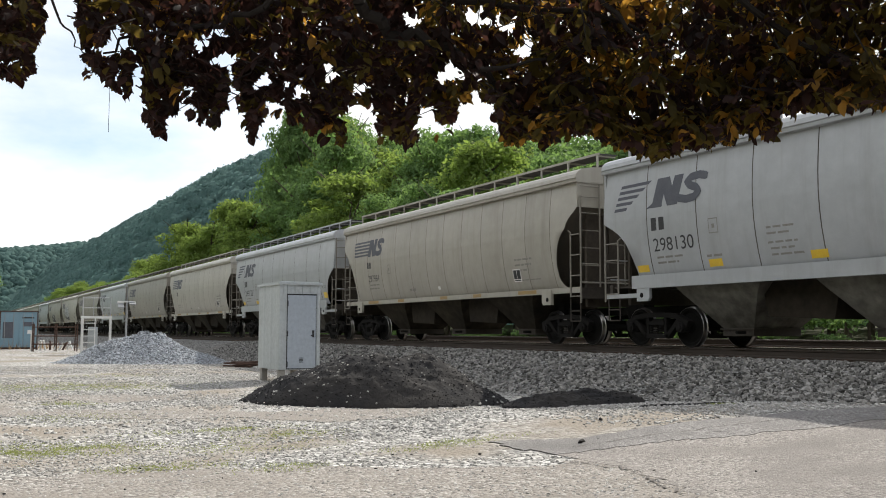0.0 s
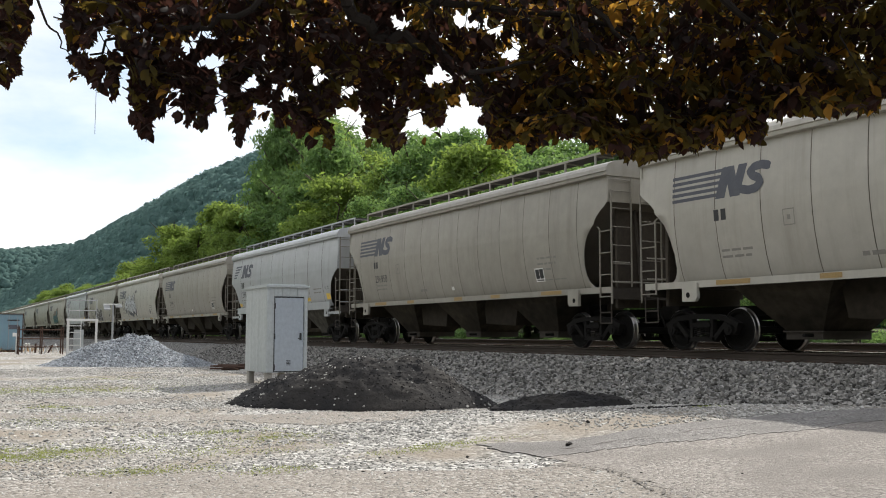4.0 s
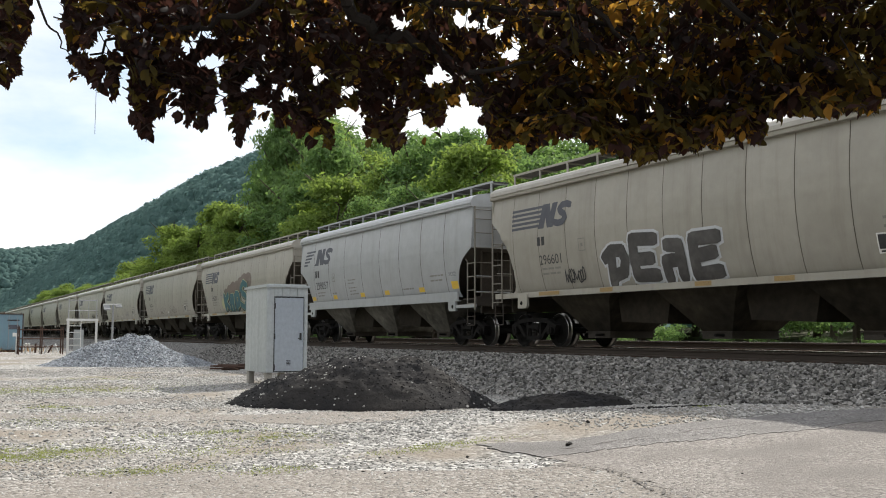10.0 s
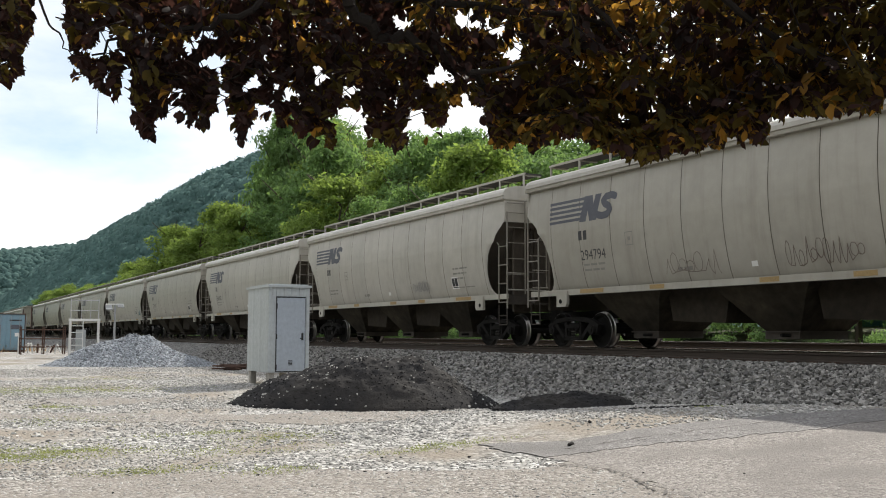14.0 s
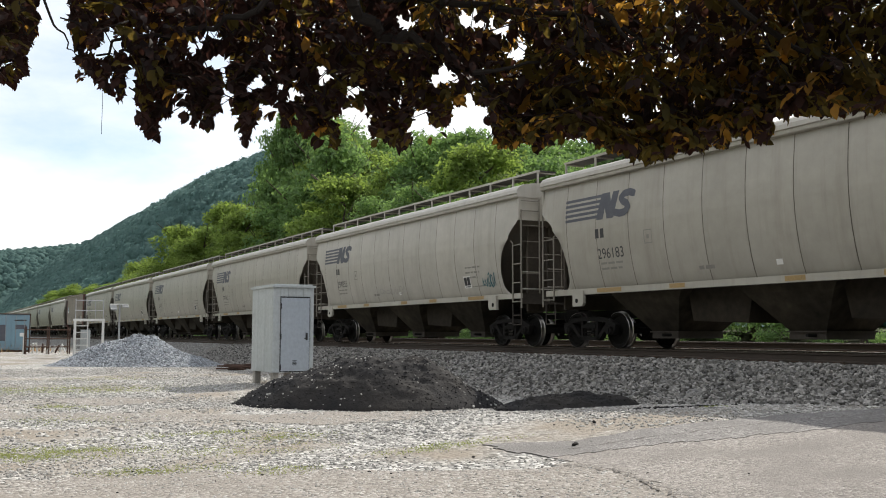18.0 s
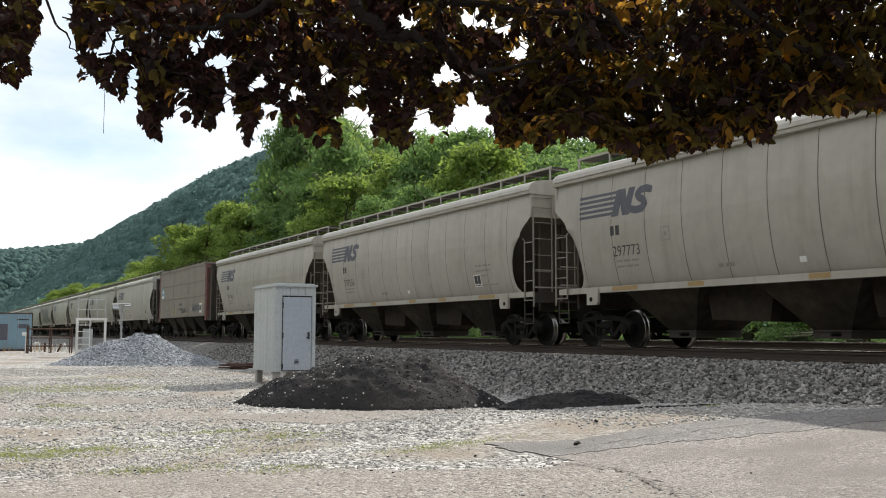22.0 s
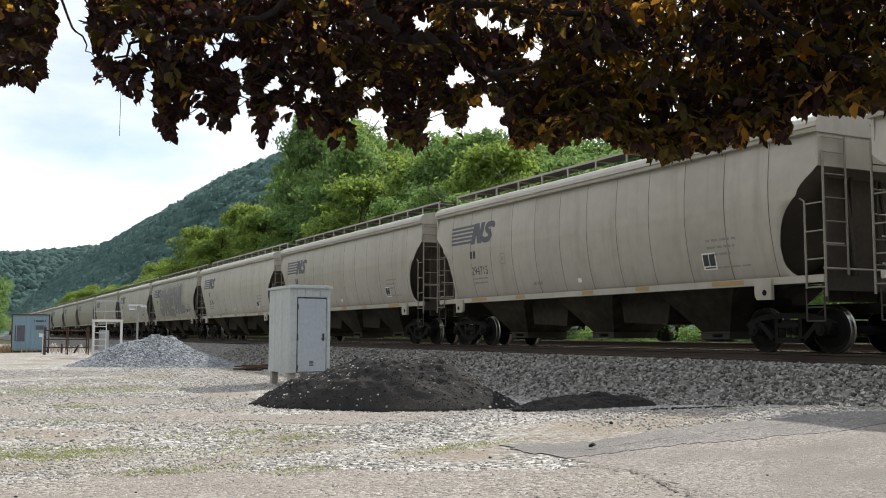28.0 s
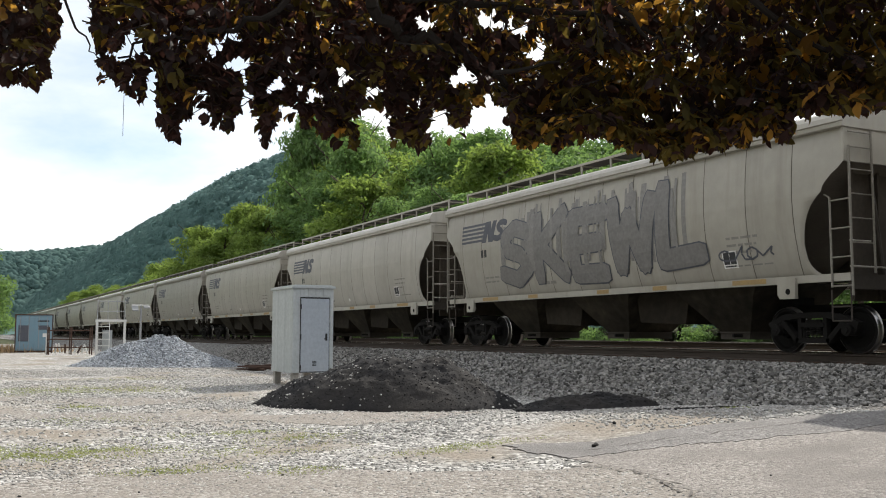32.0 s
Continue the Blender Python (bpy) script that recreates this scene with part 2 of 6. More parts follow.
M["leaf_wood"] = material("sunlit_tree_foliage", (0.115, 0.185, 0.08), 0.65, dirt=(0.065, 0.12, 0.05), coarse=0.35, amount=0.8, bump=0, island=0.55, through_light=(0.23, 0.37, 0.10))
M["leaf_light"] = material("yellow_green_foliage", (0.12, 0.165, 0.05), 0.65, dirt=(0.06, 0.10, 0.03), coarse=0.35, amount=0.8, bump=0, island=0.55, through_light=(0.32, 0.45, 0.09))
# the blue of distance haze is put into these canopy greens
M["leaf_hazed"] = material("hazed_forest_canopy", (0.105, 0.178, 0.165), 1.0, dirt=(0.09, 0.16, 0.152), coarse=0.02, fine=0.5, amount=0.5, bump=0.15, bump_scale=0.6, island=0.16, through_light=(0.16, 0.26, 0.24))
M["twig"] = material("dark_twig_bark", (0.022, 0.018, 0.016), 0.9, bump=0)
M["bark"] = material("grey_brown_bark", (0.10, 0.08, 0.065), 0.9, coarse=3, amount=0.7, bump=0.6, bump_scale=12)
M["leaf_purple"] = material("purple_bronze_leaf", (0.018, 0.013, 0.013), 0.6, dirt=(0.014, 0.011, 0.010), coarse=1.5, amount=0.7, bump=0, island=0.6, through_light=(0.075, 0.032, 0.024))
# lit copy of the leaf, with the sun's glow put into its amber
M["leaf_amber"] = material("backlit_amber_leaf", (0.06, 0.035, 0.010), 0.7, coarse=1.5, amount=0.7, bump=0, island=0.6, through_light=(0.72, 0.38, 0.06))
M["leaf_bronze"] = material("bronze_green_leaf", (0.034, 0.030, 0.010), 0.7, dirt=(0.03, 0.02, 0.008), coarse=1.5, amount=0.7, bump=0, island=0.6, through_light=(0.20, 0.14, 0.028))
M["woodland_floor"] = material("woodland_floor", (0.05, 0.058, 0.024), 0.95, dirt=(0.03, 0.038, 0.015), coarse=0.15, fine=3, amount=0.8, bump=0.5, bump_scale=3)
M["steel_grey"] = material("galvanised_shed_steel", (0.42, 0.45, 0.46), 0.5, dirt=(0.34, 0.36, 0.36), coarse=1.2, fine=14, amount=0.5, bump=0.1)
M["door_grey"] = material("blue_grey_door_paint", (0.36, 0.40, 0.45), 0.5, dirt=(0.30, 0.33, 0.37), coarse=1.5, fine=12, amount=0.4, bump=0.08)
M["concrete"] = material("rough_concrete", (0.36, 0.34, 0.31), 0.9, coarse=4, amount=0.6, bump=0.4)
M["container"] = material("faded_blue_container", (0.18, 0.30, 0.37), 0.6, dirt=(0.21, 0.25, 0.27), coarse=1.5, amount=0.6)
M["rust"] = material("rusted_steel", (0.085, 0.052, 0.04), 0.9, dirt=(0.05, 0.035, 0.028), coarse=3, amount=0.7)
M["white_steel"] = material("white_painted_steel", (0.68, 0.68, 0.66), 0.5, dirt=(0.5, 0.49, 0.46), coarse=2, amount=0.5)
M["dry_brush"] = material("dry_tan_brush", (0.36, 0.24, 0.13), 0.9, coarse=4, amount=0.6, bump=0, island=0.4)
M["dark_gap"] = material("dark_rubber_seal", (0.03, 0.03, 0.032), 0.8, bump=0)
M["lamp_housing"] = material("grey_lamp_housing", (0.30, 0.31, 0.32), 0.5, coarse=5, amount=0.4)
M["ballast_rock"] = material("ballast_rock", (0.225, 0.217, 0.206), 0.92, coarse=6, fine=40, amount=0.4, bump=0.3, island=0.75)
M["bluestone_bed"] = gravel("blue_grey_stone_bed", ((0.07, 0.075, 0.085), (0.17, 0.18, 0.2), (0.26, 0.28, 0.305), (0.38, 0.40, 0.43)), 0.11, (0.18, 0.185, 0.19), 0.8, 0.6, 0.9)


# ---- mesh helpers ----
def box(bm, x0, x1, y0, y1, z0, z1):
    v = [bm.verts.new((x, y, z)) for x in (x0, x1) for y in (y0, y1) for z in (z0, z1)]
    for q in ((0, 1, 3, 2), (4, 6, 7, 5), (0, 4, 5, 1), (2, 3, 7, 6), (0, 2, 6, 4), (1, 5, 7, 3)):
        bm.faces.new([v[i] for i in q])
    return v


def rod(bm, a, b, r, n=6, r2=None):
    a, b = Vector(a), Vector(b)
    d = (b - a).normalized()
    s = d.orthogonal().normalized()
    w = d.cross(s)
    ring = []
    for p, rr in ((a, r), (b, r if r2 is None else r2)):
        ring.append([bm.verts.new(p + rr * (math.cos(2 * math.pi * i / n) * s + math.sin(2 * math.pi * i / n) * w)) for i in range(n)])
    for i in range(n):
        bm.faces.new((ring[0][i], ring[0][(i + 1) % n], ring[1][(i + 1) % n], ring[1][i]))
    bm.faces.new(ring[0][::-1]), bm.faces.new(ring[1])


def prism(bm, outline, y0, y1):
    """A polygon in x and z, drawn out from y0 to y1."""
    a = [bm.verts.new((x, y0, z)) for x, z in outline]
    b = [bm.verts.new((x, y1, z)) for x, z in outline]
    n = len(a)
    bm.faces.new(a), bm.faces.new(b[::-1])
    for i in range(n):
        bm.faces.new((a[i], b[i], b[(i + 1) % n], a[(i + 1) % n]))


def mesh_of(name, bm, mats, smooth=False):
    bmesh.ops.recalc_face_normals(bm, faces=bm.faces[:])
    me = bpy.data.meshes.new(name)
    bm.to_mesh(me)
    bm.free()
    for m in (mats if isinstance(mats, (list, tuple)) else [mats]):
        me.materials.append(m)
    if smooth:
        me.polygons.foreach_set("use_smooth", [True] * len(me.polygons))
    return me


def part(name, bm, mat, parent, label="", smooth=False):
    ob = new(name, bm if isinstance(bm, bpy.types.Mesh) else mesh_of(name, bm, mat, smooth))
    ob.parent = parent
    return tagged(ob, label)


def thing(name, label, category, group="", at=None, kind=""):
    ob = new(name)
    ob.empty_display_size = 0.3
    if at is not None:
        ob.matrix_basis = at
    return tagged(ob, label, category, group, kind)


# ---- the track ----
TRACK_Y, RAIL_Z = 16.05, 1.04


# ---- freight cars ----
KNOTS = [(1.34, 1.50), (1.41, 1.68), (1.485, 1.95), (1.555, 2.3), (1.60, 2.65), (1.62, 3.0), (1.614, 3.35), (1.59, 3.7), (1.558, 4.0), (1.53, 4.23)]


def side_y(z):
    for (w0, z0), (w1, z1) in zip(KNOTS, KNOTS[1:]):
        if z <= z1:
            return -(w0 + (w1 - w0) * max(0.0, (z - z0) / (z1 - z0)))
    return -KNOTS[-1][0]


def cut_in(z, style):
    """How far the side sheet is cut away from the end of the car at height z."""
    pts = ((1.5, 0.78), (1.6, 0.93), (1.75, 1.03), (2.1, 1.05), (2.55, 0.95), (2.8, 0.80), (2.95, 0.66), (3.05, 0.53), (3.16, 0.49), (3.3, 0.36), (3.45, 0.13), (3.56, 0.0), (9, 0.0)) if style == "B" else \
          ((1.5, 1.02), (1.7, 1.08), (2.0, 1.0), (2.4, 0.83), (2.7, 0.54), (2.92, 0.12), (2.97, 0.0), (9, 0.0))
    for (z0, c0), (z1, c1) in zip(pts, pts[1:]):
        if z <= z1:
            return c0 + (c1 - c0) * max(0.0, (z - z0) / (z1 - z0))
    return 0.0


def drape(bm, off=0.007):
    """Lays a flat drawing in x and z on the bulging near side of a hopper car."""
    for _, z in KNOTS[1:-1]:
        bmesh.ops.bisect_plane(bm, geom=bm.verts[:] + bm.edges[:] + bm.faces[:], plane_co=(0, 0, z), plane_no=(0, 0, 1), dist=1e-4)
    for v in bm.verts:
        v.co.y += side_y(v.co.z) - off
    return bm


def flat(polys, stack=False):
    bm = bmesh.new()
    for i, p in enumerate(polys):
        bm.faces.new([bm.verts.new((x, -0.0003 * i if stack else 0, z)) for x, z in p])
    bmesh.ops.triangulate(bm, faces=[f for f in bm.faces if len(f.verts) > 8])
    return bm


def bar(x0, x1, z0, z1, lean=0.0):
    return [(x0, z0), (x1, z0), (x1 + lean, z1), (x0 + lean, z1)]


def lettering(text, x, z, height, width):
    """A line of stencilled figures as a flat drawing in x and z."""
    cu = bpy.data.curves.new("figures", "FONT")
    cu.body, cu.size = text, 1.0
    tmp = bpy.data.objects.new("figures", cu)
    me = bpy.data.meshes.new_from_object(tmp)
    bm = bmesh.new()
    bm.from_mesh(me)
    bpy.data.objects.remove(tmp), bpy.data.curves.remove(cu), bpy.data.meshes.remove(me)
    xs, ys = [v.co.x for v in bm.verts], [v.co.y for v in bm.verts]
    for v in bm.verts:
        v.co = Vector((x + (v.co.x - min(xs)) / (max(xs) - min(xs)) * width, 0, z + (v.co.y - min(ys)) / (max(ys) - min(ys)) * height))
    return bm




def make_truck(parent, x, mesh):
    """A two-axle truck: bolster, two cast side frames with spring groups, two wheelsets."""
    t = new("truck", mesh["bolster"])
    t.parent, t.location = parent, (x, 0, 0)
    for s in (-1, 1):
        f = new("side_frame", mesh["frame"])
        f.parent, f.location = t, (0, s * 1.0, 0)
        f.rotation_euler.z = 0 if s < 0 else math.pi
    for a in (-0.87, 0.87):
        w = new("axle", mesh["axle"])
        w.parent, w.location = t, (a, 0, 0.457)
        for s in (-1, 1):
            w = new("wheel", mesh["wheel"])
            w.parent, w.location = t, (a, s * 0.76, 0.457)
    return t


def truck_meshes():
    out = {}

    def strut(bm, pts, h, y0, y1):
        for (xa, za), (xb, zb) in zip(pts, pts[1:]):
            r = math.hypot(xb - xa, zb - za)
            nx, nz = -(zb - za) / r * h, (xb - xa) / r * h
            ex, ez = (xb - xa) / r * h * 0.6, (zb - za) / r * h * 0.6
            prism(bm, [(xa - ex - nx, za - ez - nz), (xb + ex - nx, zb + ez - nz), (xb + ex + nx, zb + ez + nz), (xa - ex + nx, za - ez + nz)], y0, y1)

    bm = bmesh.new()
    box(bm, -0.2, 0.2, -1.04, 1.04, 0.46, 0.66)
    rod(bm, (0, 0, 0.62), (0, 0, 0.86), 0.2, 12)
    out["bolster"] = mesh_of("bolster", bm, M["shade_steel"])
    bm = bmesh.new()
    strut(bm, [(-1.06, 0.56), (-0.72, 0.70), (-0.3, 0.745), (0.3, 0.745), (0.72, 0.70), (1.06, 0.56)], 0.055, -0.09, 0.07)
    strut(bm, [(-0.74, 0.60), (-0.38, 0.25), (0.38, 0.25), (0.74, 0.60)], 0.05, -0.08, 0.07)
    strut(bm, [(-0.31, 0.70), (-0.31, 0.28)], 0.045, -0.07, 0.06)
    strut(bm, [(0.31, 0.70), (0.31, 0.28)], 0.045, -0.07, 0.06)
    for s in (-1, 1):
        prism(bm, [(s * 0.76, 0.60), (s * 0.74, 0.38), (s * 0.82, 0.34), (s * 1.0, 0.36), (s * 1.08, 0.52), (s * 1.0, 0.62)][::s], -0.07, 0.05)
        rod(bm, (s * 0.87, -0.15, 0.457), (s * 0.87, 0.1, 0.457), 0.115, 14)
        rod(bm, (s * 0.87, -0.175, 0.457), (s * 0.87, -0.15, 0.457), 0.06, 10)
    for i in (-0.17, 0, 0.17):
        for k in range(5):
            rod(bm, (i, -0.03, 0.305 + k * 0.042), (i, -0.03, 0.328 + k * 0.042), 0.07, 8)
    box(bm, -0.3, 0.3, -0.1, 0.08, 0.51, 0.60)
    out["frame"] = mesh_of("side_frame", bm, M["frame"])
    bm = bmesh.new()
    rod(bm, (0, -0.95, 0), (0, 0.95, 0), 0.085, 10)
    out["axle"] = mesh_of("axle", bm, M["shade_steel"])
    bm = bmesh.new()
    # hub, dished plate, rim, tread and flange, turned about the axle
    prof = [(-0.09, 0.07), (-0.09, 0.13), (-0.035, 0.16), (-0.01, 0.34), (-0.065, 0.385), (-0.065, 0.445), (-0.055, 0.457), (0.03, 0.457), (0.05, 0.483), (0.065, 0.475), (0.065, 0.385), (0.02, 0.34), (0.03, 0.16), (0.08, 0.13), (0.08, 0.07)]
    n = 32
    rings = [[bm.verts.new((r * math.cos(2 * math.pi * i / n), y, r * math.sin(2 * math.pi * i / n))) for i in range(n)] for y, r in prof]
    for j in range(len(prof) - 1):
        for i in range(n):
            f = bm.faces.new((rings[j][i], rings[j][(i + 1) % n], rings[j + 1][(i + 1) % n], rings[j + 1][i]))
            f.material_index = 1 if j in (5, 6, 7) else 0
    out["wheel"] = mesh_of("wheel", bm, [M["shade_steel"], M["tread"]])
    return out


TRUCK = truck_meshes()


def ladder(parent, p0, p1, up, rungs, mat, name="ladder", r=0.021):
    """Two stiles from p0 and p1 upwards, with rungs between them."""
    bm = bmesh.new()
    p0, p1, up = Vector(p0), Vector(p1), Vector(up)
    for p in (p0, p1):
        rod(bm, p, p + up, r, 6)
    for i in range(rungs):
        k = (i + 0.5) / rungs
        rod(bm, p0 + up * k, p1 + up * k, 0.014, 6)
    return part(name, bm, mat, parent)


def hopper_car(paint, style):
    """A curve-sided covered hopper. Style B: 17.24 m over the couplers, three bays; style A: 15.99 m, deep sill."""
    B = style == "B"
    dirty = M["ladder"]
    end, coupler = (8.02, 8.62) if B else (7.45, 7.995)
    seams = [-6.86 + 1.24 * i for i in range(12)] if B else [-5.83 + 1.643 * i for i in range(8)]
    label = "beige-grey curve-sided covered hopper car, weathered, with dark striped emblem" if B else \
        "light grey curve-sided covered hopper car with deep sill and yellow strips"
    car = thing("hopper_car", label, "freight car", "cars of the freight train")
    # shell behind the seams, roof and ends
    zt = 3.58 if B else 2.97
    levels = sorted({z for _, z in KNOTS} | {1.58, 1.8, 2.1, 2.45, 2.8, 2.9, 2.97, 3.05, 3.16, 3.25, 3.45, 3.56})
    bm = bmesh.new()
    for s in (-1, 1):
        rows = []
        for z in levels:
            e = end - 0.03 - cut_in(z, style)
            rows.append([bm.verts.new((x, s * (-side_y(z) - 0.012), z)) for x in (-e, e)])
        for a, b in zip(rows, rows[1:]):
            bm.faces.new((a[0], a[1], b[1], b[0]))
    for s in (-1, 1):     # end slope sheets under the end panels
        q = [(s * (end - 0.1), zt), (s * (end - 3.2), 1.5)]
        v = [bm.verts.new((x, y, z)) for (x, z), w in zip(q, (1.55, 1.3)) for y in (-w, w)]
        bm.faces.new((v[0], v[1], v[3], v[2]))
    body = part("body", bm, M["seam_pale"] if B else M["seam"], car)
    # near side: single sheets with open seams; far side: one sheet
    edges = [-end] + seams + [end]
    g = 0.010 if B else 0.013
    for a, b in zip(edges, edges[1:]):
        bm = bmesh.new()
        rows = []
        for z in levels:
            c = cut_in(z, style)
            x0, x1 = max(a + g, -end + c), min(b - g, end - c)
            mid = min(max((a + b) / 2, x0), x1)
            # each sheet is pillowed a little between its welds
            rows.append([bm.verts.new((x, side_y(z) - p, z)) for x, p in ((x0, 0), (x0 + (mid - x0) * 0.4, 0.004), (mid, 0.006), (x1 - (x1 - mid) * 0.4, 0.004), (x1, 0))] if x1 > x0 + 0.01 else None)
        for p, q in zip(rows, rows[1:]):
            if p and q:
                for i in range(4):
                    bm.faces.new((p[i], p[i + 1], q[i + 1], q[i]))
        part("side_panel", bm, paint, body, smooth=True)
    bm = bmesh.new()
    rows = [[bm.verts.new((sx * (end - cut_in(z, style)), -side_y(z), z)) for sx in (-1, 1)] for z in levels]
    for p, q in zip(rows, rows[1:]):
        bm.faces.new((p[0], q[0], q[1], p[1]))
    part("far_side_sheet", bm, paint, body)
    # rolled roof over a grooved eave
    bm = bmesh.new()
    half = [(1.52, 4.195), (1.645, 4.21), (1.655, 4.275), (1.625, 4.285), (1.625, 4.30), (1.655, 4.31), (1.635, 4.41), (1.56, 4.50), (1.42, 4.565), (1.1, 4.62), (0.5, 4.66)]
    prof = [(-y, z) for y, z in half] + half[::-1]
    ra = [bm.verts.new((-end - 0.03, y, z)) for y, z in prof]
    rb = [bm.verts.new((end + 0.03, y, z)) for y, z in prof]
    for i in range(len(prof) - 1):
        bm.faces.new((ra[i], ra[i + 1], rb[i + 1], rb[i]))
    bm.faces.new(ra[::-1]), bm.faces.new(rb)
    part("roof", bm, paint, car)
    bm = bmesh.new()
    box(bm, -end + 0.5, end - 0.5, -0.24, 0.24, 4.64, 4.86)
    for i in range(10):
        x = -end + 1.1 + i * (2 * end - 2.2) / 9
        box(bm, x - 0.04, x + 0.04, -0.27, 0.27, 4.66, 4.9)
    part("roof_hatch", bm, M["seam"], car)
    # running boards stand on brackets above the roof
    for s in (-1, 1):
        bm = bmesh.new()
        box(bm, -end + 0.02, end - 0.02, s * 0.56 - 0.28, s * 0.56 + 0.28, 4.985, 5.02)
        board = part("running_board", bm, M["grating"], car, "dark steel grating walkway")
        bm = bmesh.new()
        box(bm, -end + 0.02, end - 0.02, s * 0.86 - 0.014, s * 0.86 + 0.014, 4.975, 5.035)
        part("board_edge", bm, paint, board)
        n = 13
        for i in range(n):
            x = -end + 0.1 + i * (2 * end - 0.2) / (n - 1)
            bm = bmesh.new()
            box(bm, x - 0.028, x + 0.028, s * 0.86 - 0.02, s * 0.86 + 0.02, 4.62, 4.975)
            box(bm, x - 0.02, x + 0.02, s * 0.56 - 0.28, s * 0.56 + 0.28, 4.945, 4.984)
            part("bracket", bm, paint, board)
    # end panels, sills, platforms
    for s in (-1, 1):
        bm = bmesh.new()
        x = s * end
        box(bm, min(x, x - s * 0.06), max(x, x - s * 0.06), -1.585, 1.585, zt - 0.02, 4.2)
        prism(bm, [(min(x, x - s * 0.06), 4.2), (max(x, x - s * 0.06), 4.2), (max(x, x - s * 0.06), 4.62), (min(x, x - s * 0.06), 4.62)], -1.1, 1.1)
        part("end_panel", bm, paint, car)
        bm = bmesh.new()
        box(bm, min(x, x - s * 0.12), max(x, x - s * 0.12), -1.45, 1.45, 1.2, 1.48)
        box(bm, min(x - s * 0.9, x - s * 0.12), max(x - s * 0.9, x - s * 0.12), -1.4, 1.4, 1.40, 1.44)
        for y in (-0.5, 0.5):
            rod(bm, (x - s * 0.1, y, 1.4), (x - s * 0.35, y, zt), 0.04, 6)
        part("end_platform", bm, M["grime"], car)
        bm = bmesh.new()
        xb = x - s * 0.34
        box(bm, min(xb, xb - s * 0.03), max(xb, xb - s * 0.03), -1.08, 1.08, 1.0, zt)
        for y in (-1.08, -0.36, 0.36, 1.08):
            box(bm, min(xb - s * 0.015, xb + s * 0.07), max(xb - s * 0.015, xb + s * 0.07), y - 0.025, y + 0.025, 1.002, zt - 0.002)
        part("end_bulkhead", bm, M["bulkhead"], car, "dark end bulkhead, toned for rust and shadow")
        bm = bmesh.new()
        if s < 0:
            c = Vector((x - 0.02, -0.62, 2.35))
            ring = [c + 0.28 * Vector((0, math.cos(i * math.pi / 8), math.sin(i * math.pi / 8))) for i in range(16)]
            for i in range(16):
                rod(bm, ring[i], ring[(i + 1) % 16], 0.016, 5)
                if i % 4 == 0:
                    rod(bm, c, ring[i], 0.012, 5)
            rod(bm, c, c + Vector((0.3, 0, 0)), 0.03, 6)
            part("brake_wheel", bm, M["grime"], car)
            bm = bmesh.new()
        rod(bm, (s * (coupler - 0.25), -0.3, 0.86), (s * (coupler - 0.05), -0.32, 0.5), 0.025, 6)
        rod(bm, (s * (coupler - 0.05), -0.32, 0.5), (s * (coupler + 0.02), -0.3, 0.62), 0.025, 6)
        part("air_hose", bm, M["shade_steel"], car)
        bm = bmesh.new()
        rod(bm, (x - s * 0.05, -1.46, 1.62), (x - s * 0.05, 1.46, 1.62), 0.02, 6)
        rod(bm, (x - s * 0.05, -1.46, 2.1), (x - s * 0.05, -0.9, 2.1), 0.016, 6)
        part("grab_iron", bm, paint, car)
        bm = bmesh.new()
        c = s * coupler
        box(bm, min(x - s * 2.6, c), max(x - s * 2.6, c - s * 0.25), -0.16, 0.16, 0.78, 0.98)
        box(bm, min(c - s * 0.3, c + s * 0.04), max(c - s * 0.3, c + s * 0.04), -0.2, 0.12, 0.72, 1.03)
        part("coupler", bm, M["shade_steel"], car)
        # ladders at the near corner
        bm = bmesh.new()
        top = 2.92 if B else 2.55
        tall = 3.84 if B else 4.2
        rod(bm, (s * (end + 0.06), -1.54, 1.08), (s * (end + 0.06), -1.54, tall), 0.024, 6)
        rod(bm, (s * (end - 0.42), -1.52, 1.24), (s * (end - 0.42), -1.52, top), 0.022, 6)
        for k in range(4):
            z = 1.26 + k * (top - 1.32) / 3
            rod(bm, (s * (end + 0.06), -1.54, z), (s * (end - 0.42), -1.52, z), 0.016, 6)
        rod(bm, (s * (end - 0.42), -1.52, top), (s * (end - 0.56), -1.5, top + 0.08), 0.018, 6)
        part("side_ladder", bm, dirty, car)
        bm = bmesh.new()
        rod(bm, (s * (end + 0.06), -0.93, 1.5), (s * (end + 0.06), -0.93, 4.16), 0.022, 6)
        for z in (1.6, 2.05, 2.5, 2.95, 3.4, 3.82, 4.1):
            rod(bm, (s * (end + 0.06), -1.54, z), (s * (end + 0.06), -0.93, z), 0.014, 6)
        part("end_ladder", bm, dirty, car)
        bm = bmesh.new()
        for xx in (end - 0.02, end - 0.45):
            rod(bm, (s * xx, -1.5, 1.2), (s * xx, -1.5, 0.62), 0.016, 6)
        for z in (0.62, 0.88):
            rod(bm, (s * (end - 0.02), -1.5, z), (s * (end - 0.45), -1.5, z), 0.016, 6)
        part("stirrup_step", bm, M["grime"], car)
        bm = bmesh.new()
        tx = 6.5 if B else 6.08
        prism(bm, [(s * (tx - 0.22), 1.46), (s * (tx + 0.23), 1.46), (s * (tx + 0.23), 1.06), (s * (tx - 0.16), 1.06), (s * (tx - 0.22), 1.14)][::s], -1.55, -1.47)
        if not B:
            box(bm, min(s * 6.3, s * (end + 0.05)), max(s * 6.3, s * (end + 0.05)), -1.53, -1.48, 1.15, 1.25)
        plate = part("jacking_plate", bm, paint, car)
        bm = bmesh.new()
